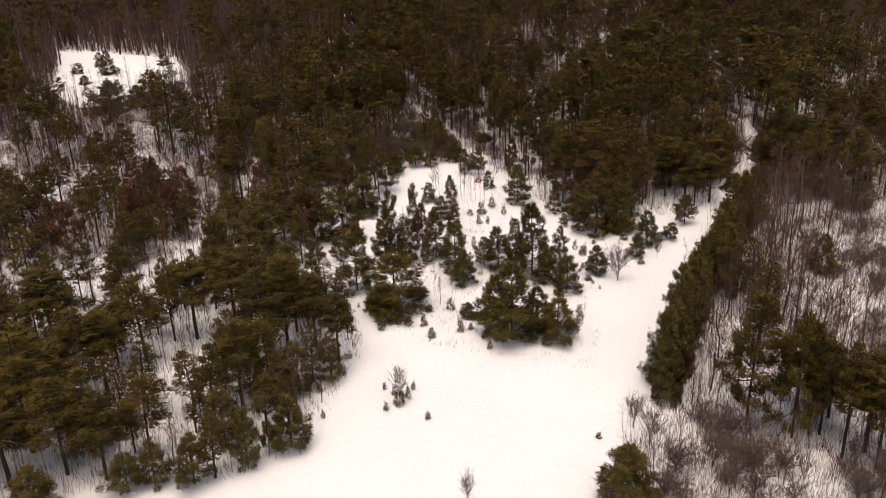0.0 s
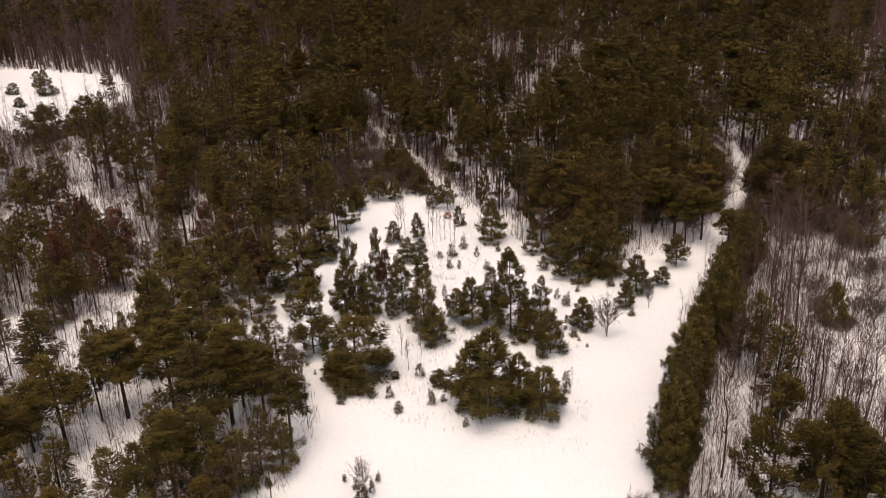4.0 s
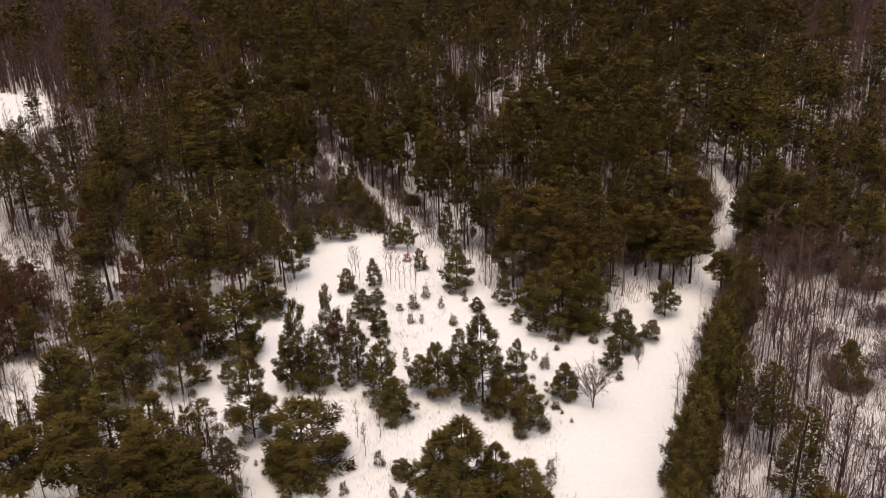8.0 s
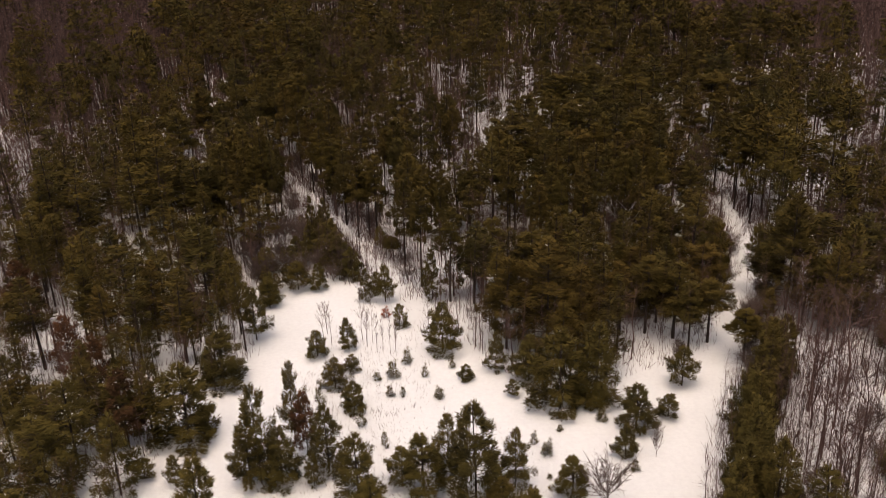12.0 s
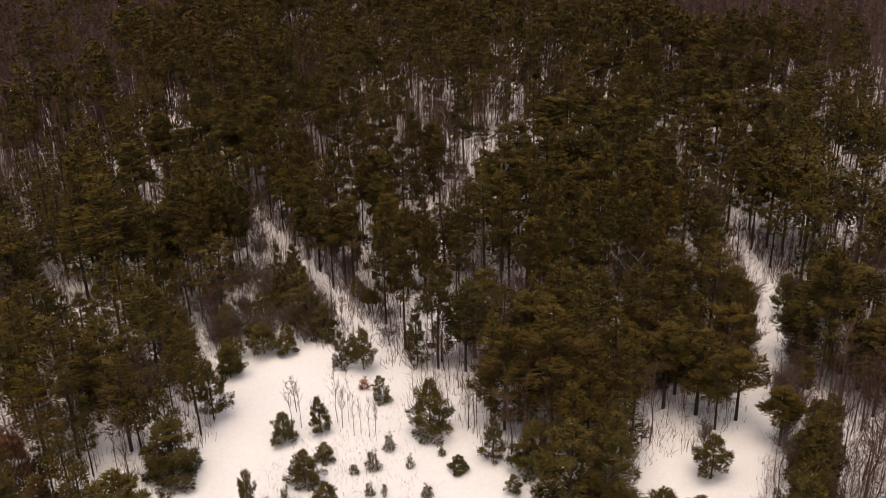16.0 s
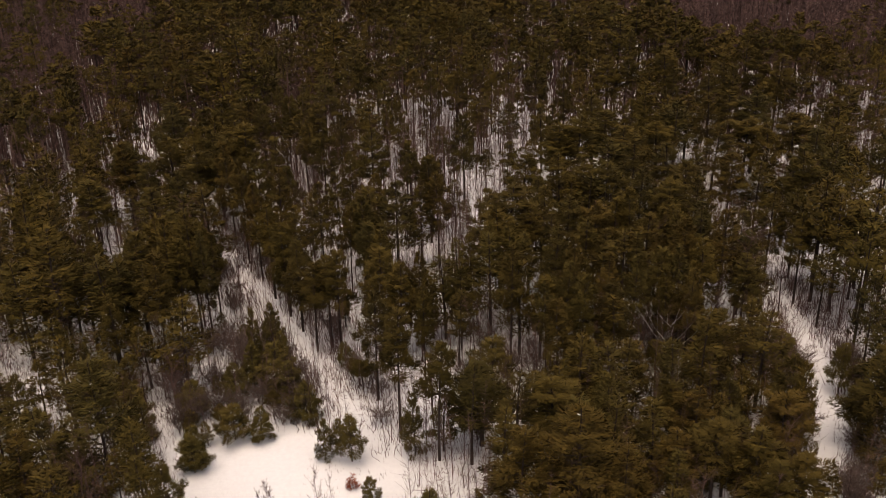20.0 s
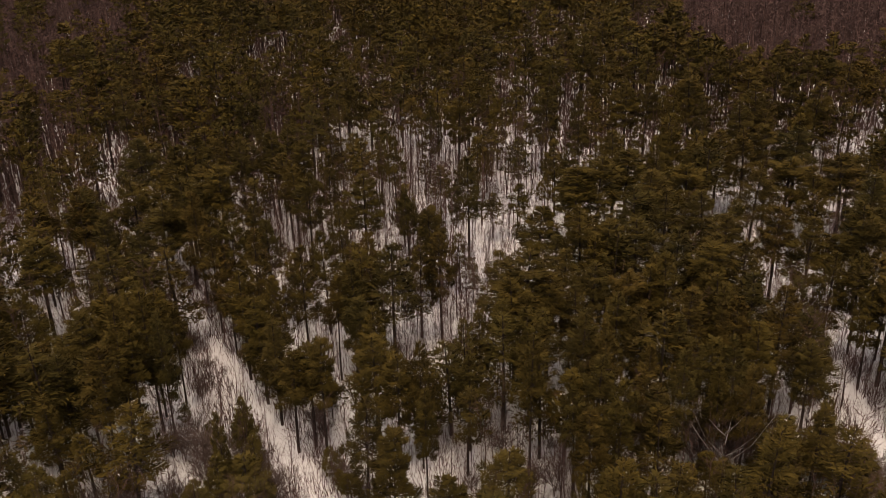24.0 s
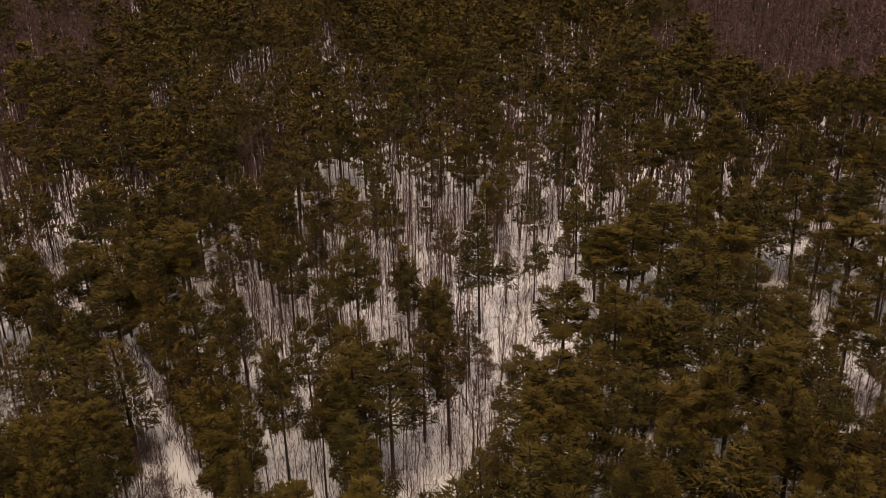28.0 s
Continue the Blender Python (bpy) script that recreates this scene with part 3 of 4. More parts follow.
stand("white_pine", [
    (47.4, 103, 13.7, 3.2), (51.6, 99.1, 14.3, 3.5), (54.9, 207, 14.1, 2.6),
], "white_pine", PINE_LABEL, "pine tree", "pines of the wood")
stand("loose_pine", [
    (72, 206.5, 8, 2), (16.1, 203.7, 9.4, 1.9), (33.6, 208, 10.4, 1.5),
], "young_pine", "low snow-dusted young pine at the edge of the wood", "pine tree", "young pines at the edge of the wood")
stand("young_pine", [
    (33.3, 194.6, 13.2, 3.9), (37.5, 196.7, 13.7, 2.5), (40.8, 194.1, 8.9, 3.1), (47.2, 193, 8.1, 2.6), (-19.7, 205.3, 17.3, 5.2),
    (-26, 203.6, 12.6, 4.5), (52.1, 193, 8, 2.4),
], "young_pine", "bushy dark green young pine at the edge of the wood", "pine tree", "young pines at the edge of the wood")
stand("white_pine", [
    (164.5, 376.9, 9.4, 4.1), (169.9, 375.4, 14.6, 5.5),
], "white_pine", PINE_LABEL, "pine tree", "pines of the wood")
stand("loose_pine", [
    (-57.6, 162.5, 10.7, 3.2), (-48.2, 150.7, 7, 1.9), (-41.3, 145.2, 11, 1.8), (-39.8, 156.5, 11, 3.3), (-33.6, 160.8, 12, 3.9),
], "white_pine", PINE_LABEL, "pine tree", "pines of the wood")
stand("bare_tree", [
    (-30.7, 139, 8.5, 1.3), (-40.7, 143.4, 6.7, 1.1), (-6.8, 138.3, 7.7, 1.8),
], "birch", "leafless birch with pale bark among dark pines", "bare tree", "birches", PALE)
stand("broad_pine", [
    (69.9, 190.6, 19.7, 5), (59.7, 193.9, 14.4, 2.5), (47, 198.4, 9.1, 3.1), (59.7, 196.6, 13.6, 2.8), (54, 199.5, 8.9, 2.5),
    (38.7, 105.4, 19.5, 4.3), (43.7, 102.6, 19.2, 3.7),
], "white_pine", "broad dark green white pine with low spreading branches, in snow", "pine tree", "pines of the wood")
stand("young_pine", [
    (-115.9, 312.3, 3.6, 2.2), (-109.3, 297.3, 3, 1.7), (-105.5, 309.4, 8, 2.9), (-111.5, 320.7, 4.9, 2.2), (-90.1, 319.1, 4.1, 2.2),
    (-90.8, 264.4, 9.5, 5), (-85, 269.3, 6.4, 3.6), (-80.2, 271, 6.1, 3.6),
], "young_pine", "dark young pine beside a far snowy clearing", "pine tree", "pines of the far clearing")
stand("loose_pine", [
    (-59.3, 173.4, 12, 3.1), (-52.5, 174.8, 12, 2.8), (-26.3, 170, 12, 2.7), (-69.8, 166.6, 12, 3.3), (-77, 173.7, 12, 2.9),
    (-60.7, 192.9, 11, 3.2), (-63.5, 189.5, 11, 3.2), (-52.5, 186, 11, 3.1), (-47.6, 205.2, 12, 3.1), (-36.8, 187.4, 11, 3),
    (-59.6, 175.7, 10, 2.7), (-31.4, 180.6, 11, 2.4),
], "oak", "oak holding reddish-brown dead leaves over snow", "oak tree", "oaks of the wood", DULL)
stand("young_pine", [
    (46.4, 142.5, 13, 2.8), (64.6, 149.2, 7.4, 2.7), (76.1, 185.2, 17, 4.3), (81.3, 178.5, 17, 4.6),
], "white_pine", PINE_LABEL, "pine tree", "pines of the wood")
stand("bare_sapling", [
    (-1.7, 191.6, 7, 0.9), (-0.4, 191.4, 7, 0.8), (-1, 195.1, 5.9, 0.7), (4.3, 191.7, 9, 0.9), (4.8, 190.4, 6.5, 0.7),
    (6.2, 188.4, 6.5, 0.7), (7.1, 188.8, 5.3, 0.6), (8.1, 187.8, 5.9, 0.6), (8.9, 187.9, 5.3, 0.6), (2.1, 190.9, 4.9, 0.6),
    (5.7, 191.4, 8.2, 0.6), (0.9, 150.7, 4.9, 0.7), (-1.6, 146.6, 5.3, 0.8), (-4, 141.7, 4.7, 0.7), (-0.7, 142.4, 5.2, 0.7),
    (1.3, 146.4, 4.2, 0.7), (-5.3, 138.8, 4.1, 0.6), (22.3, 136.8, 2.5, 0.5),
], "bare_sapling", "thin leafless sapling standing in the snowy clearing", "sapling", "bare saplings of the clearing")
stand("white_pine", [
    (46, 103, 17, 2.4), (48.4, 98.1, 16.5, 2.8), (51.6, 95.7, 14.6, 3.1), (49.9, 106.6, 11.7, 2.7),
], "white_pine", PINE_LABEL, "pine tree", "pines of the wood")


stand("white_pine", [
    (-30.4, 266.9, 16, 4.1), (-29.5, 252.9, 15.6, 3.4), (-27.3, 285.6, 16.5, 3.5), (-35.8, 289.6, 15.7, 2.6), (-17.5, 269.7, 15.4, 2.7),
    (-20.7, 233.3, 15.8, 2.5), (-23.9, 236.9, 15.6, 3.4), (-26.4, 236.8, 15.9, 2.6), (-15.2, 289.8, 17.9, 4.1), (-10.8, 288.8, 15.9, 3.5),
    (-7.5, 295.5, 16.3, 4.2), (2.4, 269.6, 15.5, 2.7), (7.3, 251.5, 18.4, 2.8), (8.8, 281, 18.1, 2.9), (10.6, 259.7, 17.1, 2.5),
    (11.4, 246.5, 16.2, 1.9), (17.7, 278.4, 18.3, 3.3), (16.9, 258.3, 17.1, 2.5), (13.7, 245.3, 18.2, 2.3), (19.2, 249.7, 18.1, 4.5),
    (23.7, 255.7, 15, 2.9), (26.7, 265.3, 16.9, 2.6), (35.3, 280.7, 19, 3.3), (8.7, 229.9, 16.6, 2.4), (15.1, 229.7, 16.7, 3.7),
    (17.2, 225.9, 15.7, 2.6), (12.8, 216.7, 16.2, 2.8), (14.9, 208.7, 18, 2.5), (19.8, 225.1, 17.3, 2), (19.3, 217.6, 16.2, 1.5),
    (24.2, 272.8, 17, 1.8), (13.6, 270.8, 16.8, 2.3), (29.4, 239.5, 13, 2.2), (25.8, 227.5, 13, 2.1), (42.6, 263.1, 16.4, 4),
    (36.1, 243.2, 18.6, 4.8), (38.8, 241.5, 15.9, 3.1), (31.5, 235.2, 16.6, 2.5), (53.4, 279.8, 15.9, 4), (57.4, 280.3, 17.4, 4.5),
    (64.2, 285.6, 16.1, 4.2), (64.7, 275.8, 16.4, 4.4), (48.2, 258.6, 17.7, 3.5), (51.9, 256.8, 16.3, 3.5), (55.2, 254.2, 17.1, 3.8),
    (61.9, 260.9, 18.3, 4.1), (73, 279.3, 15.5, 4.1), (70.7, 266.6, 15.4, 3.8), (69.6, 255.9, 16, 4), (58.5, 247.7, 17.8, 3.7),
    (62, 244.2, 17.3, 3.7), (45.3, 243.3, 16, 3.1), (48.9, 240.2, 16.3, 3.1), (54.7, 243.6, 15.8, 3.2), (54.4, 233.1, 16.8, 3),
    (61.1, 238.1, 15.3, 3.6), (63, 232.9, 17.6, 3.4), (65.4, 241.4, 18.2, 3.2), (64.1, 227.9, 18.4, 3.3), (39.4, 228.5, 17.7, 2.8),
    (41.3, 223.8, 18.5, 2.3), (48.1, 231.3, 15.3, 2.5), (39.1, 220.7, 16.2, 2.6), (38.8, 212.3, 18.5, 2.1), (44.3, 219.3, 17.8, 2.3),
    (43.1, 212.3, 16.6, 2.2), (47, 216.5, 18.4, 2.3), (51.7, 220, 17.3, 2.4), (54.2, 218.2, 18, 2.7), (59.9, 224.3, 16.2, 2.9),
    (51.6, 216.3, 15.9, 2), (53.9, 214.5, 16.7, 2.3), (35.1, 215.3, 15.7, 1.9), (35.2, 209.9, 16.5, 2.1), (65.1, 221.8, 14, 2.9),
    (31.8, 221.9, 18.5, 2.3), (81.6, 272.2, 16.3, 4), (91.1, 279, 15.2, 4.8), (92.6, 272.3, 15.4, 4.2), (99.2, 275.3, 15.8, 4.8),
    (95.9, 261.8, 17.9, 4), (77.3, 255.5, 16.4, 3.2), (80.2, 250.9, 16.2, 3.6), (85.8, 251.4, 15.5, 4.1), (87.9, 250, 18.5, 3.7),
    (76.9, 238.9, 16.6, 2.5), (81.4, 239.5, 15.9, 2.6), (78, 231, 15.4, 2.4), (-55.5, 409.8, 15.4, 4.8), (-50.8, 406.9, 15.8, 3.6),
    (-38, 375.7, 17.5, 4.8), (-31.4, 362.7, 15.7, 3.9), (-42, 354.6, 15.3, 4.5), (-32.5, 340, 16.9, 4.7), (-36.7, 340.4, 16, 3.6),
    (-38.1, 397.5, 18.6, 2.6), (-32.9, 403.1, 15.6, 4.6), (-21.9, 348, 17, 3), (-32, 382.9, 17.8, 2.8), (-19.2, 401.2, 16.6, 4.5),
    (-30.8, 443.7, 18.6, 4.8), (-17.8, 433.5, 16.8, 4.8), (-7.8, 389.4, 16, 4.3), (-14.3, 351.4, 16.6, 3.1), (-6.9, 338.5, 16.6, 2.6),
    (-3.5, 332.7, 16, 2.8), (-0.5, 338.9, 18.2, 3.4), (1.4, 313.3, 18, 2.5), (2.1, 427.6, 16.9, 4.8), (6.6, 322.9, 15.3, 3.1),
    (12.2, 346.8, 16.1, 4.1), (10.7, 329.4, 16, 3.2), (14, 310.9, 15.9, 2.9), (20.3, 334, 18.2, 2.8), (23.7, 337.8, 15.7, 3.4),
    (24.5, 376.6, 18.4, 3.4), (25, 299.9, 17.1, 2.5), (30.9, 326.2, 16.6, 3.2), (39.4, 373.2, 18.3, 4.7), (31.6, 349.8, 17.4, 3.6),
    (33.9, 318.1, 17.9, 2.6), (-21.2, 308.6, 17.7, 4.4), (-15.2, 307, 15.9, 3.4), (-11.2, 304.7, 18.3, 3.8), (-5.8, 308.9, 16.3, 3.4),
    (-2.8, 305.3, 17.4, 2.8), (-5.7, 288.7, 17.9, 3.4), (3.4, 304.8, 18, 2.8), (8.5, 301.4, 17, 2.8), (12.6, 292.4, 17.4, 2),
    (6.8, 289.1, 17.5, 2.6), (49.1, 323.5, 16.1, 2.7), (47, 351.5, 18.3, 4.3), (39.9, 318.1, 18.5, 3.1), (54.3, 327.6, 15.5, 2.8),
    (58.7, 320.3, 18.5, 3.2), (63.5, 312.6, 18.5, 2.3), (74.5, 367.5, 17.5, 4.7), (80.4, 369.4, 15.4, 4.8), (94.8, 388.4, 18.3, 4.5),
    (101, 392.9, 15.6, 4.8), (101.8, 373, 18.5, 4.8), (104.2, 365.3, 17.5, 4.8), (110.6, 367.1, 15.4, 4.8), (94.5, 364.1, 15.8, 4.8),
    (76.7, 323.3, 17.4, 3.9), (81, 323.2, 17.1, 3.4), (90.6, 322.6, 17.7, 4.6), (83.8, 314.7, 18.4, 2.7), (113.5, 358.9, 15.9, 4.2),
    (118.4, 360.5, 15.2, 4.3), (115.9, 343.5, 18.3, 4), (129, 352.6, 15.2, 4.2), (126.9, 336.5, 18.2, 3), (108.6, 333.4, 15.6, 4.8),
    (102.2, 315.2, 18, 4), (109.1, 313.9, 17.9, 3.5), (113.3, 311.9, 18.2, 4), (100.8, 308.3, 17.1, 3.3), (85.8, 305.2, 18.2, 2.3),
    (76.5, 296.9, 15.9, 2.4), (71, 288.7, 17.5, 2.8), (95.9, 308.7, 16.3, 3.3), (63.7, 290.8, 18.2, 3.7), (54.5, 286.8, 17.8, 2.6),
    (78.2, 288, 15.3, 4.2), (84.8, 294.1, 15.3, 3.9), (87.3, 288.3, 17.2, 3.8), (93.1, 290.4, 16.9, 4), (96.2, 286.4, 18.1, 4.4),
    (56.2, 373.1, 17.3, 4.8), (60.2, 373.3, 15.7, 4.8), (52, 402.3, 16.4, 4.8), (60.3, 407.2, 17.8, 4.8), (66.4, 371.7, 17, 4.8),
    (66.9, 358.4, 15.2, 3.9), (85.4, 385.9, 18, 4.4), (82.9, 407.3, 18, 4.8), (76.1, 429.8, 15.5, 4.8), (121.2, 409.4, 17, 4.6),
], "white_pine", PINE_LABEL, "pine tree", "pines of the wood")
stand("loose_pine", [
    (-2.9, 224, 12, 1.3), (-0.9, 232.1, 8, 1.8), (-0.3, 220.8, 8, 3), (-3.5, 222.8, 7, 2), (-22.4, 223, 8, 2.8),
    (-19.2, 221.4, 8, 2.1), (-25.3, 225.6, 8, 1.8), (38.1, 210.7, 10, 1.9), (56.7, 211.4, 12, 3.7), (27.8, 215.1, 9, 3.8),
    (63.8, 214.8, 11, 2.1), (65.7, 210.3, 8, 3.1),
], "young_pine", "low dark green pine between tall trees in snow", "pine tree", "young pines at the edge of the wood")
stand("white_pine", [
    (-14.1, 276.7, 16.6, 3.6), (-10.7, 283.7, 16.3, 3.8), (-19.5, 288, 16.9, 3.5), (0.4, 272.9, 17, 2.3), (-28, 291.5, 15.3, 3.6),
    (-22, 274.1, 16.3, 2.4), (-27.3, 283.2, 17.3, 2.6), (-16, 267.7, 16.6, 2.3), (-15.5, 251.8, 14, 2.7), (-11.9, 251.1, 14, 2.7),
    (-19, 249.3, 14, 2.7), (-11.5, 241.9, 14, 2.5), (27.7, 271.3, 15, 2.3), (26.5, 254.6, 17.5, 2.3), (15.3, 235.3, 16.4, 2.8),
    (35, 251.2, 15.5, 3.7), (33.8, 239.3, 17.2, 3.3), (33.9, 231.2, 17.4, 2.5), (42.5, 248, 16.5, 3), (41.9, 238.3, 15.5, 2.5),
    (45.9, 235, 15.8, 2.4), (52.4, 242, 16, 2.9), (55, 241.2, 17.6, 2.6), (60.5, 241.4, 15.4, 2.7), (65.4, 248.9, 16.3, 2.9),
    (59.1, 233.1, 16.7, 2.2), (51.1, 227.4, 16.5, 2.3), (57.8, 227.7, 17.9, 2.4), (43.1, 254.4, 15.8, 2.8), (48.6, 254.4, 15.2, 2.8),
], "white_pine", PINE_LABEL, "pine tree", "pines of the wood")
stand("white_pine", [
    (-5.4, 263, 19, 2.6), (-3, 255.8, 17.5, 2.5), (-0.9, 249, 16.4, 2.8), (1.5, 242.5, 16.1, 2.7), (3.3, 237.3, 15.5, 2.6),
    (5.3, 231.1, 14.2, 2.7), (1, 253.5, 20.7, 2.5), (3.4, 245.6, 17.6, 2.3), (7.4, 231.9, 15, 2.5), (-2.4, 262.4, 20.7, 2.6),
    (-8, 271.7, 20.2, 2.8), (-10.3, 279.2, 20.3, 2.9), (-17.8, 232.1, 16.5, 2.6), (-15.4, 229, 18.7, 2.5), (-14.7, 236.1, 21.3, 2.4),
    (-13, 234.6, 18.3, 2.2), (-11.5, 238.5, 20.6, 2.5), (-9.8, 236.4, 18.6, 1.9), (-9.2, 244.6, 14, 2), (-20.8, 236.1, 15.3, 2.6),
    (-21.2, 227.5, 13.8, 2.5), (-19.8, 240.8, 17.2, 2.9), (-16.6, 242.7, 19, 2.3),
], "white_pine", PINE_LABEL, "pine tree", "pines of the wood")
stand("white_pine", [
    (72.9, 194.2, 16.6, 5.6), (81.1, 190.6, 15.4, 4.1), (85.8, 186.5, 13.2, 3), (72.9, 184.7, 12.1, 3.4), (68.7, 196.1, 9.3, 3),
    (96.6, 209.6, 15.7, 4),
], "white_pine", PINE_LABEL, "pine tree", "pines of the wood")


def snowy_oak(x, y, h, r):
    """a wide bare tree with snow lying along its limbs"""
    wood, twig = bare_shape(np.random.default_rng(23), h, r)
    limbs = wood[(wood[:, :, 2].mean(1) > 0.3 * h) & (np.abs(wood[:, :, :2]).max((1, 2)) > 0.06 * h)]
    root = tagged(new("oak"), "spreading leafless oak with snow along its limbs", "bare tree")
    root.matrix_basis = pose(x, y, undulation(x, y))
    for name, tris, mat in (("trunk", wood, PINE_BARK), ("canopy", twig, TWIG_BARK), ("limb_snow", limbs + np.array([0, 0, 0.07], np.float32), BRANCH_SNOW)):
        part = tagged(new(name, mesh_of(name, tris, [mat])), kind="" if name == "trunk" else "stuff")
        part.parent = root
    TAKEN.append((x, y, 4.0))


snowy_oak(51.4, 214.3, 10.1, 6.1)

# ---------------------------------------------------------------- the woods between them


def inside(x, y, ring):
    hit = False
    for (ax, ay), (bx, by) in zip(ring, ring[1:] + ring[:1]):
        if (ay > y) != (by > y) and x < (bx - ax) * (y - ay) / (by - ay) + ax:
            hit = not hit
    return hit


def off_line(x, y, line):
    best = 1e9
    for (ax, ay), (bx, by) in zip(line, line[1:]):
        dx, dy = bx - ax, by - ay
        k = min(1, max(0, ((x - ax) * dx + (y - ay) * dy) / (dx * dx + dy * dy)))
        best = min(best, math.hypot(x - ax - k * dx, y - ay - k * dy))
    return best


CLEARING = [(-60, 60), (-60, 92), (-45, 97), (-30, 98), (-24, 101), (-18, 108), (-15, 122), (-13, 131), (-18, 148), (-21, 160), (-23, 176),
            (-15, 182), (-12, 192), (-12, 208), (-7, 212), (3, 212), (6, 207), (15, 203), (14, 191), (18, 192), (22, 181), (29, 172), (36, 172),
            (42, 177), (48, 177.5), (53, 181), (57, 187), (60, 183), (56, 177), (49, 165), (43, 153), (38, 142), (34, 130), (30, 115), (30, 108), (22, 101), (17, 90), (15, 60)]
FAR_CLEARING = [(-116, 288), (-134, 345), (-119, 343), (-88, 328), (-79, 307), (-90, 287), (-103, 275)]
LEFT_OPEN = [(-76, 156), (-68, 166), (-49, 164), (-50, 152), (-58, 148)]
LEFT_GAPS = [[(-95, 208), (-87, 211), (-85, 224), (-82, 219), (-82, 200), (-91, 200)],
             [(-81, 252), (-76, 251), (-70, 227), (-72, 219)],
             [(-71, 221), (-58, 218), (-57, 209), (-65, 211)],
             [(-120, 250), (-110, 241), (-105, 228), (-110, 226)]]
LEFT_INNER = [(-45, 121), (-39, 131), (-34, 134), (-34, 116), (-38, 108)]
RIGHT_OPEN = [(58, 120), (58, 136), (64, 160), (86, 172), (100, 150), (80, 120)]
CHANNEL = [(-27, 204), (-23, 175), (-23, 163), (-33, 164), (-40, 168), (-53, 173), (-49, 160), (-40, 161), (-22, 153), (-17, 145), (-18, 165)]
RIGHT_BRUSH = [(13, 80), (18, 95), (26, 105), (34, 108), (44, 101), (56, 95), (56, 84)]
TRAIL = [(51, 174), (57, 184), (62, 192), (69, 203), (73.5, 215), (75.5, 226), (77, 235)]
RIDE = [(11, 206), (8.4, 216), (5.5, 225), (2.4, 236), (-2, 247), (-6.5, 258), (-11, 269), (-17, 283), (-28, 306), (-37, 328), (-45, 342), (-55, 362)]
HEDGE = [(29, 108), (33, 121), (38, 134), (45, 148), (51, 162), (61, 175)]
LEFT_SLOT = [(-46, 346), (-39, 346), (-36, 318), (-42, 318)]
LISTED = [(-21, 210), (58, 195), (103, 269), (138, 348), (109, 377), (82, 404), (51, 412), (-6, 427), (-32, 434), (-59, 409), (-44, 303)]
THIN = [(2, 264), (15, 250), (30, 243), (33, 256), (36, 275), (60, 322), (66, 350), (20, 360), (0, 330), (-4, 290)]
GLADE = [(31, 262), (29, 276), (37, 300), (40, 311), (55, 318), (46, 296), (36, 272)]
EDGE = [(22, 184), (20, 200), (31, 203), (56, 202), (55, 190), (51, 181), (43, 178), (36, 174), (29, 175)]
OPEN_WOOD = [(19, 203), (22, 226), (62, 226), (66, 212), (57, 200)]
DENSE = [[(30, 228), (29, 250), (38, 262), (61, 302), (72, 302), (76, 276), (76, 262), (70, 240), (62, 226)],
         [(84, 240), (80, 262), (88, 294), (98, 291), (108, 274), (118, 262), (108, 246)], [(-40, 225), (-38, 250), (-22, 262), (-14, 245), (-12, 226)]]
BARE_SIDE = [(46, 110), (52, 160), (72, 196), (84, 222), (100, 232), (130, 225), (110, 150), (70, 100)]
BARE_STRIP = [(86, 224), (92, 240), (112, 246), (122, 262), (128, 300), (170, 330), (160, 260), (120, 215)]
PURPLE = [(106, 420), (108, 402), (114, 384), (128, 363), (142, 347), (170, 340), (320, 430), (320, 640), (165, 640), (150, 520), (136, 440)]
LEFT_BARE = [(-60, 236), (-48, 290), (-40, 345), (-28, 400), (-36, 470), (-50, 560), (-60, 640), (-260, 640), (-260, 420), (-150, 300), (-100, 250)]
MID_BARE = [(-32, 354), (12, 344), (14, 368), (-5, 382), (-30, 384)]



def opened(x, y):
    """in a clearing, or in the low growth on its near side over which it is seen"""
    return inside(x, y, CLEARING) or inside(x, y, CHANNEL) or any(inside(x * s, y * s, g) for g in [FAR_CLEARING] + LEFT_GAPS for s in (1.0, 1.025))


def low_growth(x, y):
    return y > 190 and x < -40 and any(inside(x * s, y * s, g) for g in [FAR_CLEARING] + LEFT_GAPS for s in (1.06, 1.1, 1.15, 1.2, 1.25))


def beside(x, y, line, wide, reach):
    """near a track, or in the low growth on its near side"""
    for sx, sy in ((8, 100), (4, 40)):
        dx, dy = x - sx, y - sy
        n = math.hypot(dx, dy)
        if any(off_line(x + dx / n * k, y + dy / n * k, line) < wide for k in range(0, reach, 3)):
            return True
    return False


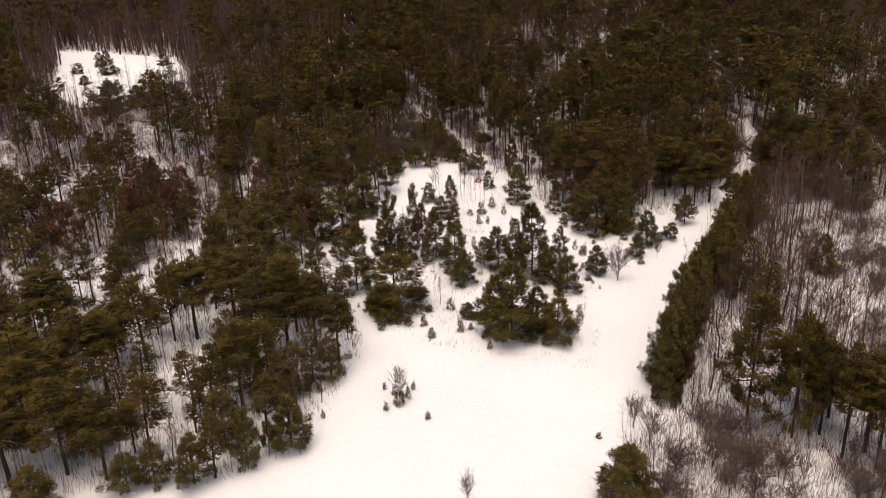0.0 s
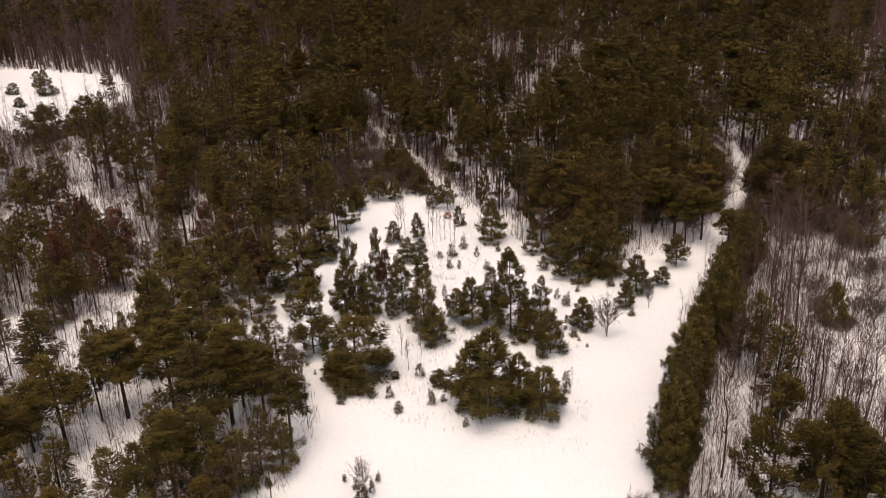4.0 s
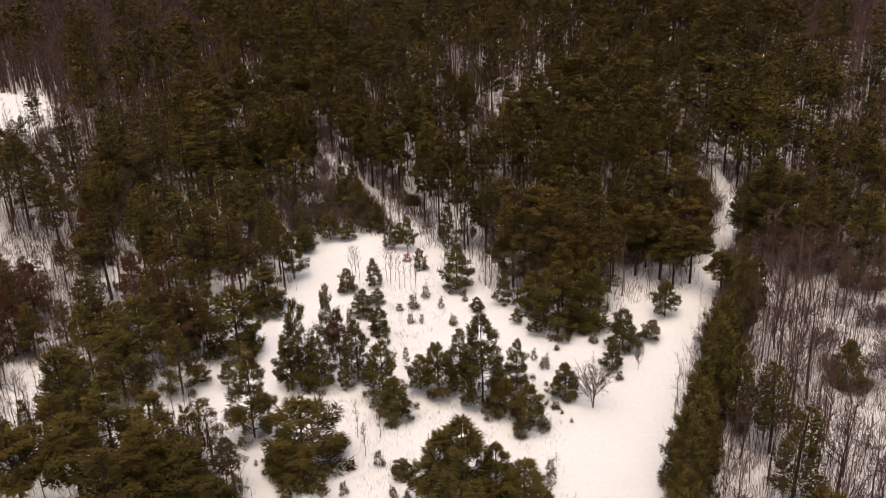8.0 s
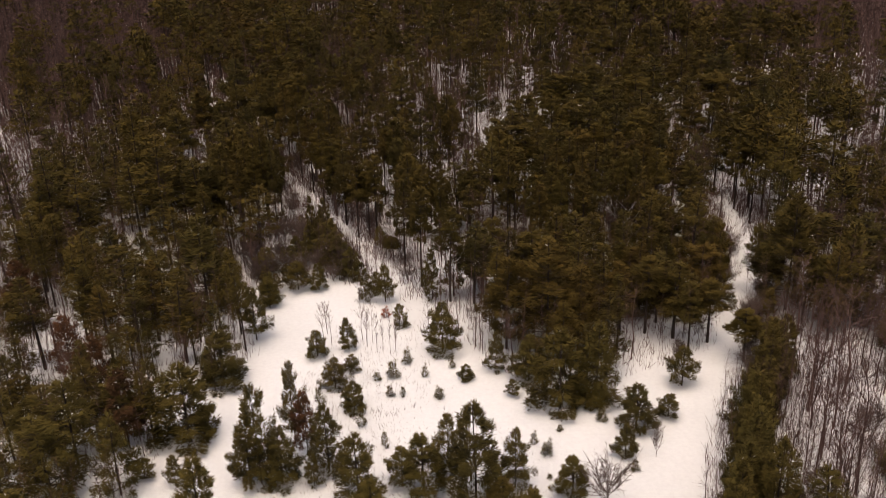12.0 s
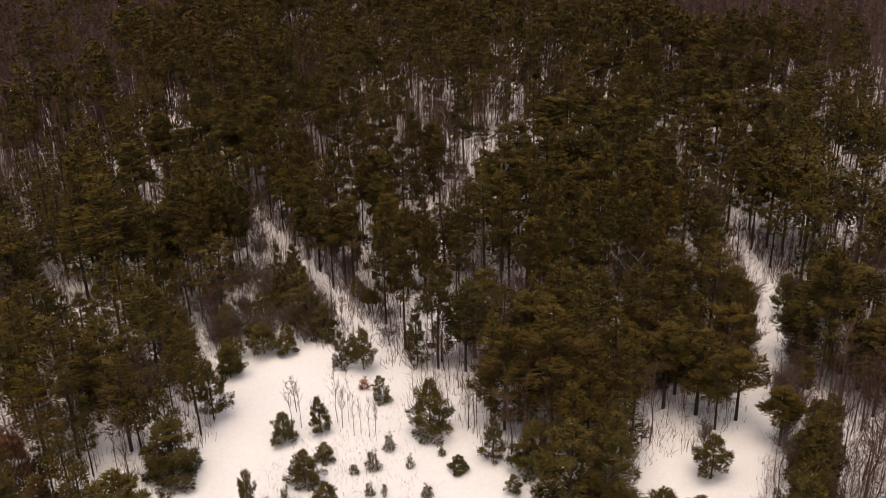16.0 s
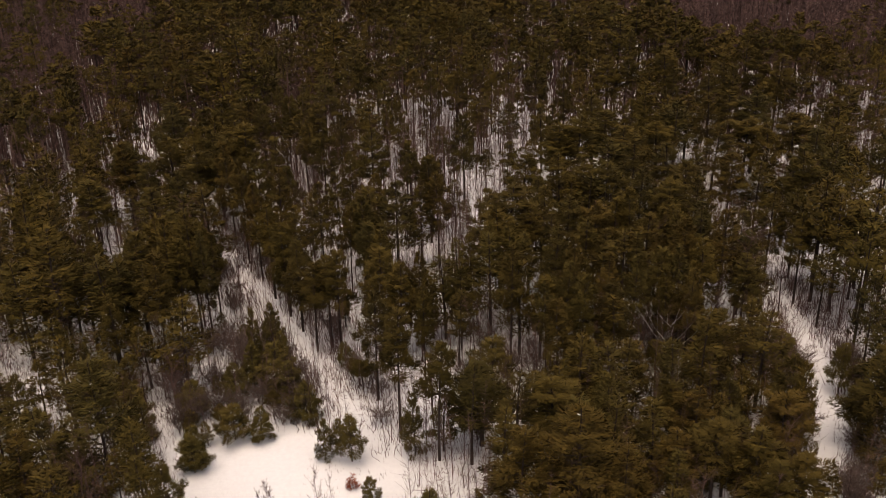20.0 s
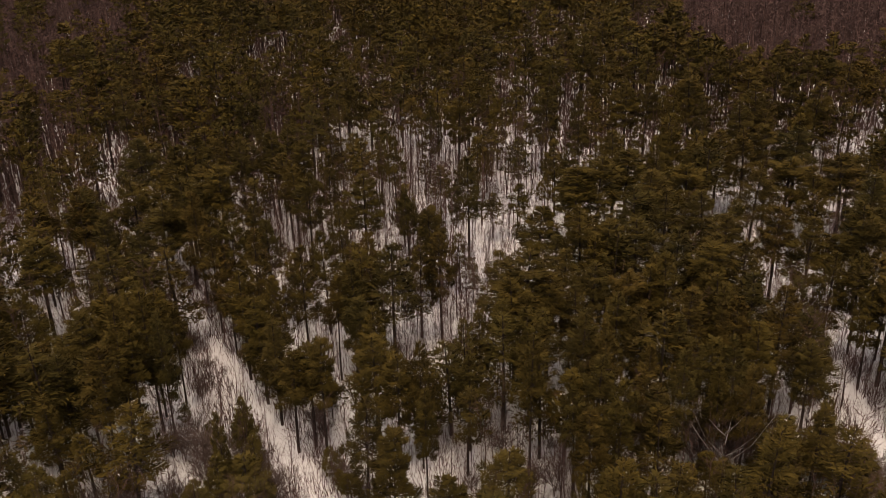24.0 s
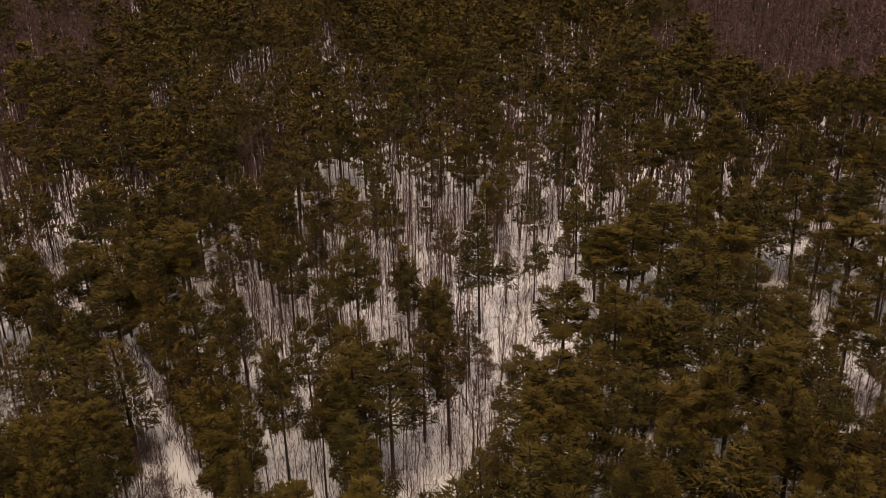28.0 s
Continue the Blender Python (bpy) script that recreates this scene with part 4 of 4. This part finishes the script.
def cover(x, y):
    """share of pines, share of bare trees, at a place"""
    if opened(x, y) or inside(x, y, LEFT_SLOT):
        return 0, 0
    if -48 < x < -10 and 136 < y < 170:
        return (0.26 if y < 152 and x < -19 else 0.1), 0.2
    if x < -10 and y < 205 and not (inside(x, y, LEFT_OPEN) or inside(x, y, LEFT_INNER)):
        return (0.66 if y < 140 else 0.6 if x < -52 else 0.45 if y > 170 else 0.34), 0.4
    if y < 183 and off_line(x, y, TRAIL) < 4.2:
        return 0, 0
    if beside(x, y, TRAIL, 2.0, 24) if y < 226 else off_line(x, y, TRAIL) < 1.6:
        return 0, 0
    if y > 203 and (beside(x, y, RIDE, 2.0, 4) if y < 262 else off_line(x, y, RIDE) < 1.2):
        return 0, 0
    if off_line(x, y, HEDGE) < 5.0:
        return 0, 0.25
    if inside(x, y, LEFT_OPEN) or inside(x, y, LEFT_INNER):
        return 0.02, 0.12
    if inside(x, y, LISTED) and x > 62 and y < 262:
        return (0.26 if y < 218 else 0.14), 0.6
    if -12 < x < 13 and 203 < y < 245 and x < 26 - 0.4 * (y - 200):
        return 0.36, 0.3
    if inside(x, y, LISTED) and y > 226:
        if inside(x, y, THIN) or inside(x, y, GLADE):
            return (0.07 if y < 285 else 0.20), 0.5
        return (0.30 if any(inside(x, y, d) for d in DENSE) else 0.32 if x < 2 or (x < 26 and y < 252) else 0.17 if y < 290 else 0.28 if y < 340 else 0.32), 0.35
    if inside(x, y, RIGHT_OPEN) or inside(x, y, RIGHT_BRUSH):
        return 0, 0.10
    if inside(x, y, GLADE):
        return 0.03, 0.35
    if inside(x, y, EDGE):
        return 0.60, 0.20
    if inside(x, y, OPEN_WOOD):
        return 0.52, 0.40
    if 5 < x < 15 and 212 < y < 244:
        return 0.50, 0.25
    if inside(x, y, THIN):
        return 0.15, 0.32
    if any(inside(x, y, d) for d in DENSE):
        return (0.44 if x < 48 or x > 76 else 0.72 if y < 252 else 0.56), 0.12
    if inside(x, y, BARE_SIDE):
        return (0.44 if x > 62 and y > 180 else 0.04), 0.66 if y > 185 else 0.92
    if inside(x, y, BARE_STRIP):
        return 0.16, 0.75
    if inside(x, y, PURPLE) or inside(x, y, MID_BARE):
        return 0.012, 0.9
    if inside(x, y, LEFT_BARE):
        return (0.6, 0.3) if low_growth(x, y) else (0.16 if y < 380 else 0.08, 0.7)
    patch = noise.noise((x * 0.03, y * 0.03, 1.7))
    far = min(0.2, max(0.0, (y - 290) / 300))
    left = 0.16 if -75 < x < -14 and y < 268 else 0.06 if x < -14 and y < 330 else 0.0
    return 0.35 + 0.42 * patch + 0.3 * far + left, 0.32 - 0.2 * patch


def height_at(x, y):
    if -12 < x < 13 and 203 < y < 245 and x < 26 - 0.4 * (y - 200):
        return 4.2
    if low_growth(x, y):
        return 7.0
    if x < -12 and y < 190:
        return 10.5
    if x < -12 and y < 225:
        return 13.0
    if inside(x, y, BARE_SIDE):
        return 15.0
    if y < 200:
        return 12.5
    if inside(x, y, LISTED) and y < 330:
        return 13.0
    return 16.5


def nearest_view(x, y):
    """about how near the flight passes"""
    return math.hypot(x - 5, max(95.0, y - 159))


def in_sight(x, y, m=0.0):
    return min(-62 - (y - 96) * 0.40, -62) - m < x < max(58 + (y - 90) * 0.43, 150 + (y - 300) * 0.62) + m


woods = []
CELL = 4.4
for j in range(int((650 - 84) / CELL)):
    for i in range(int((330 + 260) / CELL)):
        x = -260 + (i + random.uniform(0.05, 0.95)) * CELL
        y = 84 + (j + random.uniform(0.05, 0.95)) * CELL
        if not in_sight(x, y, 7.0):
            continue
        pine, bare = cover(x, y)
        pick = random.random()
        if (pick > pine and nearest_view(x, y) > 230) or pick > pine + bare or any(abs(x - a) < c and abs(y - b) < c for a, b, c in TAKEN):
            continue
        h = height_at(x, y) * min(1.35, max(0.5, random.gauss(0.98, 0.19)))
        woods.append((nearest_view(x, y), "pine" if pick < pine else "bare", x, y, h, random.uniform(0.7, 1.25)))
woods.sort()
single = {"pine": 20, "bare": 260}
joined = {"pine": FAR_ONES, "bare": []}
for far, what, x, y, h, k in woods:
    if single[what] > 0 and far < 190:
        single[what] -= 1
        if what == "pine":
            kind = random.choice(["young_pine", "loose_pine", "loose_pine", "white_pine"]) if x < -12 and y < 200 else "broad_pine" if inside(x, y, EDGE) else "white_pine" if h > 12.5 or random.random() < 0.5 else "loose_pine"
            h = 0.8 * h if kind == "broad_pine" else h
            plant(kind, x, y, h, (0.19 * h + 0.35) * k * (1.05 if x < -12 and y < 200 else 1.0), "white_pine", PINE_LABEL, "pine tree", "pines of the wood")
        else:
            plant("bare_tree", x, y, h * 0.88, 0.17 * h * k, "bare_tree", "leafless grey-brown hardwood tree standing in snow", "bare tree", "bare trees of the wood")
    else:
        joined[what].append((far, x, y, h, k))


def join_wood(rows, pine):
    out = {"leaf": [], "wood": [], "snow": []}
    tints = {"leaf": [], "wood": [], "snow": []}
    normals = []
    for far, x, y, h, k in rows:
        if pine:
            kind = "near_pine" if far < 118 else "mid_pine" if far < 165 else "far_pine" if far < 240 else "horizon_pine"
            leaf, wood, snow, soft = random.choice(SHAPES[kind])
            r = (0.19 * h + 0.35) * k
        else:
            kind = "bare_tree" if far < 120 else "far_bare"
            wood, leaf = random.choice(BARE[kind])
            snow, soft = leaf[:0], None
            h *= 0.88
            r = 0.19 * h * k
        H, R = SIZE[kind]
        a, t = random.uniform(0, 6.28), random.random()
        turn = np.array([[math.cos(a) * r / R, -math.sin(a) * r / R, 0], [math.sin(a) * r / R, math.cos(a) * r / R, 0], [0, 0, h / H]])
        for key, tri in (("leaf", leaf), ("wood", wood), ("snow", snow)):
            if len(tri):
                out[key].append(tri @ turn.T.astype(np.float32) + np.array([x, y, undulation(x, y)], np.float32))
                tints[key].append(np.full(len(tri), t, np.float32))
        if pine:
            spin = np.array([[math.cos(a), -math.sin(a), 0], [math.sin(a), math.cos(a), 0], [0, 0, 1]], np.float32)
            normals.append(soft @ spin.T)
    return {k: (np.concatenate(v), np.concatenate(tints[k]), np.concatenate(normals) if pine and k == "leaf" else None) for k, v in out.items() if v}


# slim poles of young hardwood, and low brush, between the trees


def pole_shape(rng, h, twigs, wide):
    tris = Tris()
    lean = rng.normal(size=2) * 0.045 * h
    pts = [np.array([0, 0, -0.2])]
    for f in (0.4, 0.7, 1.0):
        pts.append(np.append(lean * f ** 1.4 + rng.normal(size=2) * 0.012 * h, f * h))
    fat = wide * rng.uniform(0.55, 1.15)
    for i, (a, b) in enumerate(zip(pts, pts[1:])):
        if i < 2 or wide < 2:
            tris.add(stick(a, b, fat * (0.075, 0.052, 0.032)[i], fat * (0.052, 0.032, 0.008)[i]))
    f = rng.uniform(0.15, 1.0, twigs)[:, None]
    p = np.where(f < 0.4, pts[1] * f / 0.4, np.where(f < 0.7, pts[1] + (pts[2] - pts[1]) * (f - 0.4) / 0.3, pts[2] + (pts[3] - pts[2]) * (f - 0.7) / 0.3))
    d = rng.normal(size=(twigs, 3)) * np.array([1, 1, 0.35]) + np.array([0, 0, 0.8])
    tris.add(slivers(p, d, rng.uniform(0.6, 2.1, twigs) * (1.3 - 0.6 * f[:, 0]), np.full(twigs, 0.060 * wide), rng))
    return tris.done()[0]


POLES = {"haze": [pole_shape(RNG, 12, 18, 5.0) for _ in range(6)], "near": [pole_shape(RNG, 10, 56, 0.62) for _ in range(8)], "mid": [pole_shape(RNG, 10, 44, 0.95) for _ in range(6)], "far": [pole_shape(RNG, 11, 28, 2.0) for _ in range(6)]}


def hazy(x, y):
    """far hardwood that reads as a purple haze of twigs"""
    return inside(x, y, PURPLE) or inside(x, y, LEFT_BARE) or inside(x, y, MID_BARE)


def pole_cover(x, y):
    if any(inside(x, y, g) for g in LEFT_GAPS):
        return 0.3
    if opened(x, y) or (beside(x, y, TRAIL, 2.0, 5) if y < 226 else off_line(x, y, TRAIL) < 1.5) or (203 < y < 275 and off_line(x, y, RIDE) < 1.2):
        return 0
    if inside(x, y, LEFT_OPEN) or inside(x, y, LEFT_INNER):
        return 0.15
    if inside(x, y, RIGHT_OPEN) or inside(x, y, RIGHT_BRUSH):
        return 0.12
    if inside(x, y, GLADE):
        return 0.55
    if inside(x, y, THIN):
        return 0.97
    if any(inside(x, y, d) for d in DENSE):
        return 0.25
    if x < -45 and 165 < y < 270:
        return 0.95
    if inside(x, y, BARE_SIDE):
        return 0.95
    if inside(x, y, BARE_STRIP) or hazy(x, y):
        return 0.95
    return 0.74 - 0.35 * noise.noise((x * 0.03, y * 0.03, 1.7))


pole_tris, pole_tint = [], []
row = 84.0
while row < 645:
    step = 2.6 if row < 330 else 3.0
    for i in range(int(560 / step)):
        x, y = -255 + (i + random.random()) * step, row + random.random() * step
        if not in_sight(x, y) or random.random() > pole_cover(x, y):
            continue
        if row > 330 and not hazy(x, y) and random.random() < 0.35:
            continue
        far = nearest_view(x, y)
        for _ in range(1 if inside(x, y, BARE_SIDE) else 1 if y < 330 and inside(x, y, THIN) else 0):
            spare = random.choice(POLES["near"]) * np.array([1, 1, random.uniform(0.8, 1.6)], np.float32)
            pole_tris.append(spare + np.array([x + random.uniform(-2, 2), y + random.uniform(-2, 2), 0], np.float32))
            pole_tint.append(np.full(len(spare), random.random(), np.float32))
        for _ in range(1 if hazy(x, y) and y > 320 else 0):
            spare = random.choice(POLES["haze"])
            pole_tris.append(spare + np.array([x + random.uniform(-2, 2), y + random.uniform(-2, 2), 0], np.float32))
            pole_tint.append(np.full(len(spare), random.random(), np.float32))
        tri = random.choice(POLES["near" if far < 150 else "mid" if far < 240 else "haze" if hazy(x, y) else "far"])
        a, s, hs, t = random.uniform(0, 6.28), random.uniform(0.8, 1.3), random.uniform(0.55, 1.35), random.random()
        turn = np.array([[math.cos(a) * s, -math.sin(a) * s, 0], [math.sin(a) * s, math.cos(a) * s, 0], [0, 0, hs]], np.float32)
        pole_tris.append(tri @ turn.T + np.array([x, y, undulation(x, y)], np.float32))
        pole_tint.append(np.full(len(tri), t, np.float32))
    row += step
tagged(new("sapling_poles", mesh_of("sapling_poles", np.concatenate(pole_tris), [TWIG_BARK], tint=np.concatenate(pole_tint))),
       "slim leafless hardwood poles crowding the snowy wood", "saplings", kind="stuff")


# leafless bushes in the open brushy ground and along the tracks
bushes = 0
while bushes < 200:
    zone = random.choice([RIGHT_OPEN, RIGHT_OPEN, RIGHT_BRUSH, RIGHT_BRUSH, BARE_SIDE, TRAIL, RIDE])
    if zone is TRAIL or zone is RIDE:
        (ax, ay), (bx, by) = random.choice(list(zip(zone[:-3], zone[1:-2])))
        f, side = random.random(), random.choice([-1, 1]) * random.uniform(2.4, 6.0)
        n = math.hypot(bx - ax, by - ay)
        x, y = ax + (bx - ax) * f - (by - ay) / n * side, ay + (by - ay) * f + (bx - ax) / n * side
    else:
        xs, ys = [p[0] for p in zone], [p[1] for p in zone]
        x, y = random.uniform(min(xs), max(xs)), random.uniform(min(ys), max(ys))
        if not inside(x, y, zone):
            continue
    if not in_sight(x, y, -2) or inside(x, y, CLEARING) or off_line(x, y, TRAIL) < 2.2 or off_line(x, y, RIDE) < 2.2:
        continue
    bushes += 1
    plant("shrub", x, y, random.uniform(1.6, 3.6), random.uniform(1.2, 2.4), "shrub", "leafless purplish-brown bush in snow at the edge of the wood", "shrub", "bushes of the wood")


def brush_cover(x, y):
    if inside(x, y, ISLAND):
        return 0.9 if inside(x, y, WEEDY) else 0.4
    if any(inside(x, y, g) for g in LEFT_GAPS):
        return 0.5
    if opened(x, y) or off_line(x, y, TRAIL) < 1.45 or (203 < y < 275 and off_line(x, y, RIDE) < (1.15 if y < 245 else 0.7)):
        return 0
    if inside(x, y, RIGHT_OPEN) or inside(x, y, RIGHT_BRUSH):
        return 0.9
    return 1.0 if y > 330 or inside(x, y, THIN) else 0.85 if inside(x, y, BARE_SIDE) else 0.8


WEEDY = [(-8, 166), (-4, 196), (8, 198), (10, 178), (4, 160), (16, 146), (18, 130), (6, 130), (-4, 138)]
ISLAND = [(-12, 135), (-10, 165), (-2, 190), (4, 206), (12, 200), (14, 180), (24, 160), (24, 140), (22, 122), (10, 124), (0, 128)]
spots = []
brush_rng = np.random.default_rng(5)
row = 84.0
while row < 640:
    step = 1.25 if row < 215 else 1.15 if row < 330 else 1.8
    for i in range(int(560 / step)):
        x, y = -260 + (i + random.random()) * step, row + random.random() * step
        if in_sight(x, y) and random.random() < brush_cover(x, y):
            low = inside(x, y, ISLAND)
            tall, wide = (0.42, 0.04) if low else (1.5, 0.05) if (x > 12 and y < 172) or (x < -45 and y > 165) else (1.0, 0.065) if y < 203 else (1.5, 0.075) if 203 < y < 330 and (off_line(x, y, RIDE) < 6 or off_line(x, y, TRAIL) < 6) else (1.0, 0.055) if inside(x, y, THIN) else (1.15, 0.06) if y < 330 else (1.8, 0.28)
            spots.append((x, y, undulation(x, y) - 0.05, random.uniform(0.7, 2.4) * tall, wide))
    row += step
spots = np.array(spots)
spots = np.repeat(spots, np.where(spots[:, 4] == 0.05, 22, np.where(spots[:, 1] < 215, 9, np.where(spots[:, 1] < 330, np.where(spots[:, 4] == 0.055, 10, np.where(spots[:, 4] == 0.075, 18, 12)), 6))), 0)
stem_dirs = brush_rng.normal(size=(len(spots), 3)) * np.array([0.42, 0.42, 0.15]) + np.array([0, 0, 1.5])
stems = slivers(spots[:, :3] + brush_rng.normal(size=(len(spots), 3)) * np.array([0.65, 0.65, 0]), stem_dirs, spots[:, 3] * brush_rng.uniform(0.5, 1.2, len(spots)), spots[:, 4], brush_rng)
tagged(new("undergrowth", mesh_of("undergrowth", stems, [TWIG_BARK])), "dry leafless brush and weed stems poking through snow", "undergrowth", kind="stuff")

for what, looks, name, label in (("pine", {"leaf": PINE, "wood": PINE_BARK, "snow": BRANCH_SNOW}, "pine_woods", "dense dark green pine forest over snow"),
                                 ("bare", {"leaf": TWIG_BARK, "wood": TWIG_BARK}, "bare_woods", "leafless purplish-brown hardwood forest over snow")):
    got = join_wood(joined[what], what == "pine")
    root = tagged(new(name), label, "forest", kind="stuff")
    for key, part_name in (("leaf", "crowns" if what == "pine" else "twigs"), ("wood", "trunks"), ("snow", "branch_snow")):
        if key in got and key in looks:
            part = tagged(new(part_name, mesh_of(part_name, got[key][0], [looks[key]], tint=got[key][1], normals=got[key][2])), kind="stuff")
            part.parent = root


# ---------------------------------------------------------------- a fallen log lying in the opening of the wood


def log(x, y, turn_deg, length, radius):
    bm = bmesh.new()
    bmesh.ops.create_cone(bm, cap_ends=True, segments=10, radius1=radius, radius2=radius * 0.8, depth=length)
    for v in bm.verts:
        v.co += Vector((noise.noise(v.co * 3) * 0.03, noise.noise(v.co * 3 + Vector((5, 0, 0))) * 0.03, 0))
    me = bpy.data.meshes.new("trunk")
    bm.to_mesh(me)
    bm.free()
    me.materials.append(LOG)
    root = tagged(new("fallen_log"), "weathered grey fallen log capped with snow", "log")
    root.matrix_basis = pose(x, y, undulation(x, y) + radius * 0.8, 0, 0, turn_deg)
    trunk = new("trunk", me)
    trunk.parent = root
    trunk.matrix_basis = pose(0, 0, 0, 0, 90, 0)
    bm = bmesh.new()
    bmesh.ops.create_icosphere(bm, subdivisions=2, radius=1)
    for v in bm.verts:
        v.co = Vector((v.co.x * length * 0.46, v.co.y * radius * 0.8, max(v.co.z, 0) * radius * 0.5))
    me = bpy.data.meshes.new("snow_cap")
    bm.to_mesh(me)
    bm.free()
    me.materials.append(BRANCH_SNOW)
    cap = new("snow_cap", me)
    cap.parent = root
    cap.matrix_basis = pose(0, 0, radius * 0.8)


log(-66.7, 163.8, 25, 2.4, 0.28)


stand("white_pine", [
    (38.2, 204.4, 9.8, 2.6), (46.9, 200.6, 8.7, 2.6), (53.1, 198.3, 10.6, 2.1), (36, 207.6, 10.8, 2.2), (49.2, 212.4, 7.5, 1.7), (49.9, 202.2, 6.3, 1.9),
], "white_pine", PINE_LABEL, "pine tree", "pines of the wood")

# grey brush round the mouth of the ride and among the open pines by the trail
THICKET = [(-15, 213), (-9, 211), (1, 213), (5, 217), (3, 226), (-2, 238), (-10, 236), (-16, 226)]
thicket_rng = random.Random(31)
for ring, count, tall in ((THICKET, 36, 3.2), (OPEN_WOOD, 40, 3.4)):
    left = count
    while left:
        x, y = thicket_rng.uniform(-16, 66), thicket_rng.uniform(200, 240)
        if inside(x, y, ring) and off_line(x, y, RIDE) > 2.6 and off_line(x, y, TRAIL) > 2.6:
            left -= 1
            h = tall * thicket_rng.uniform(0.6, 1.25)
            plant("shrub", x, y, h, h * thicket_rng.uniform(0.5, 0.75), "shrub", "leafless grey-brown bush in snow among young pines", "shrub", "bushes of the wood")
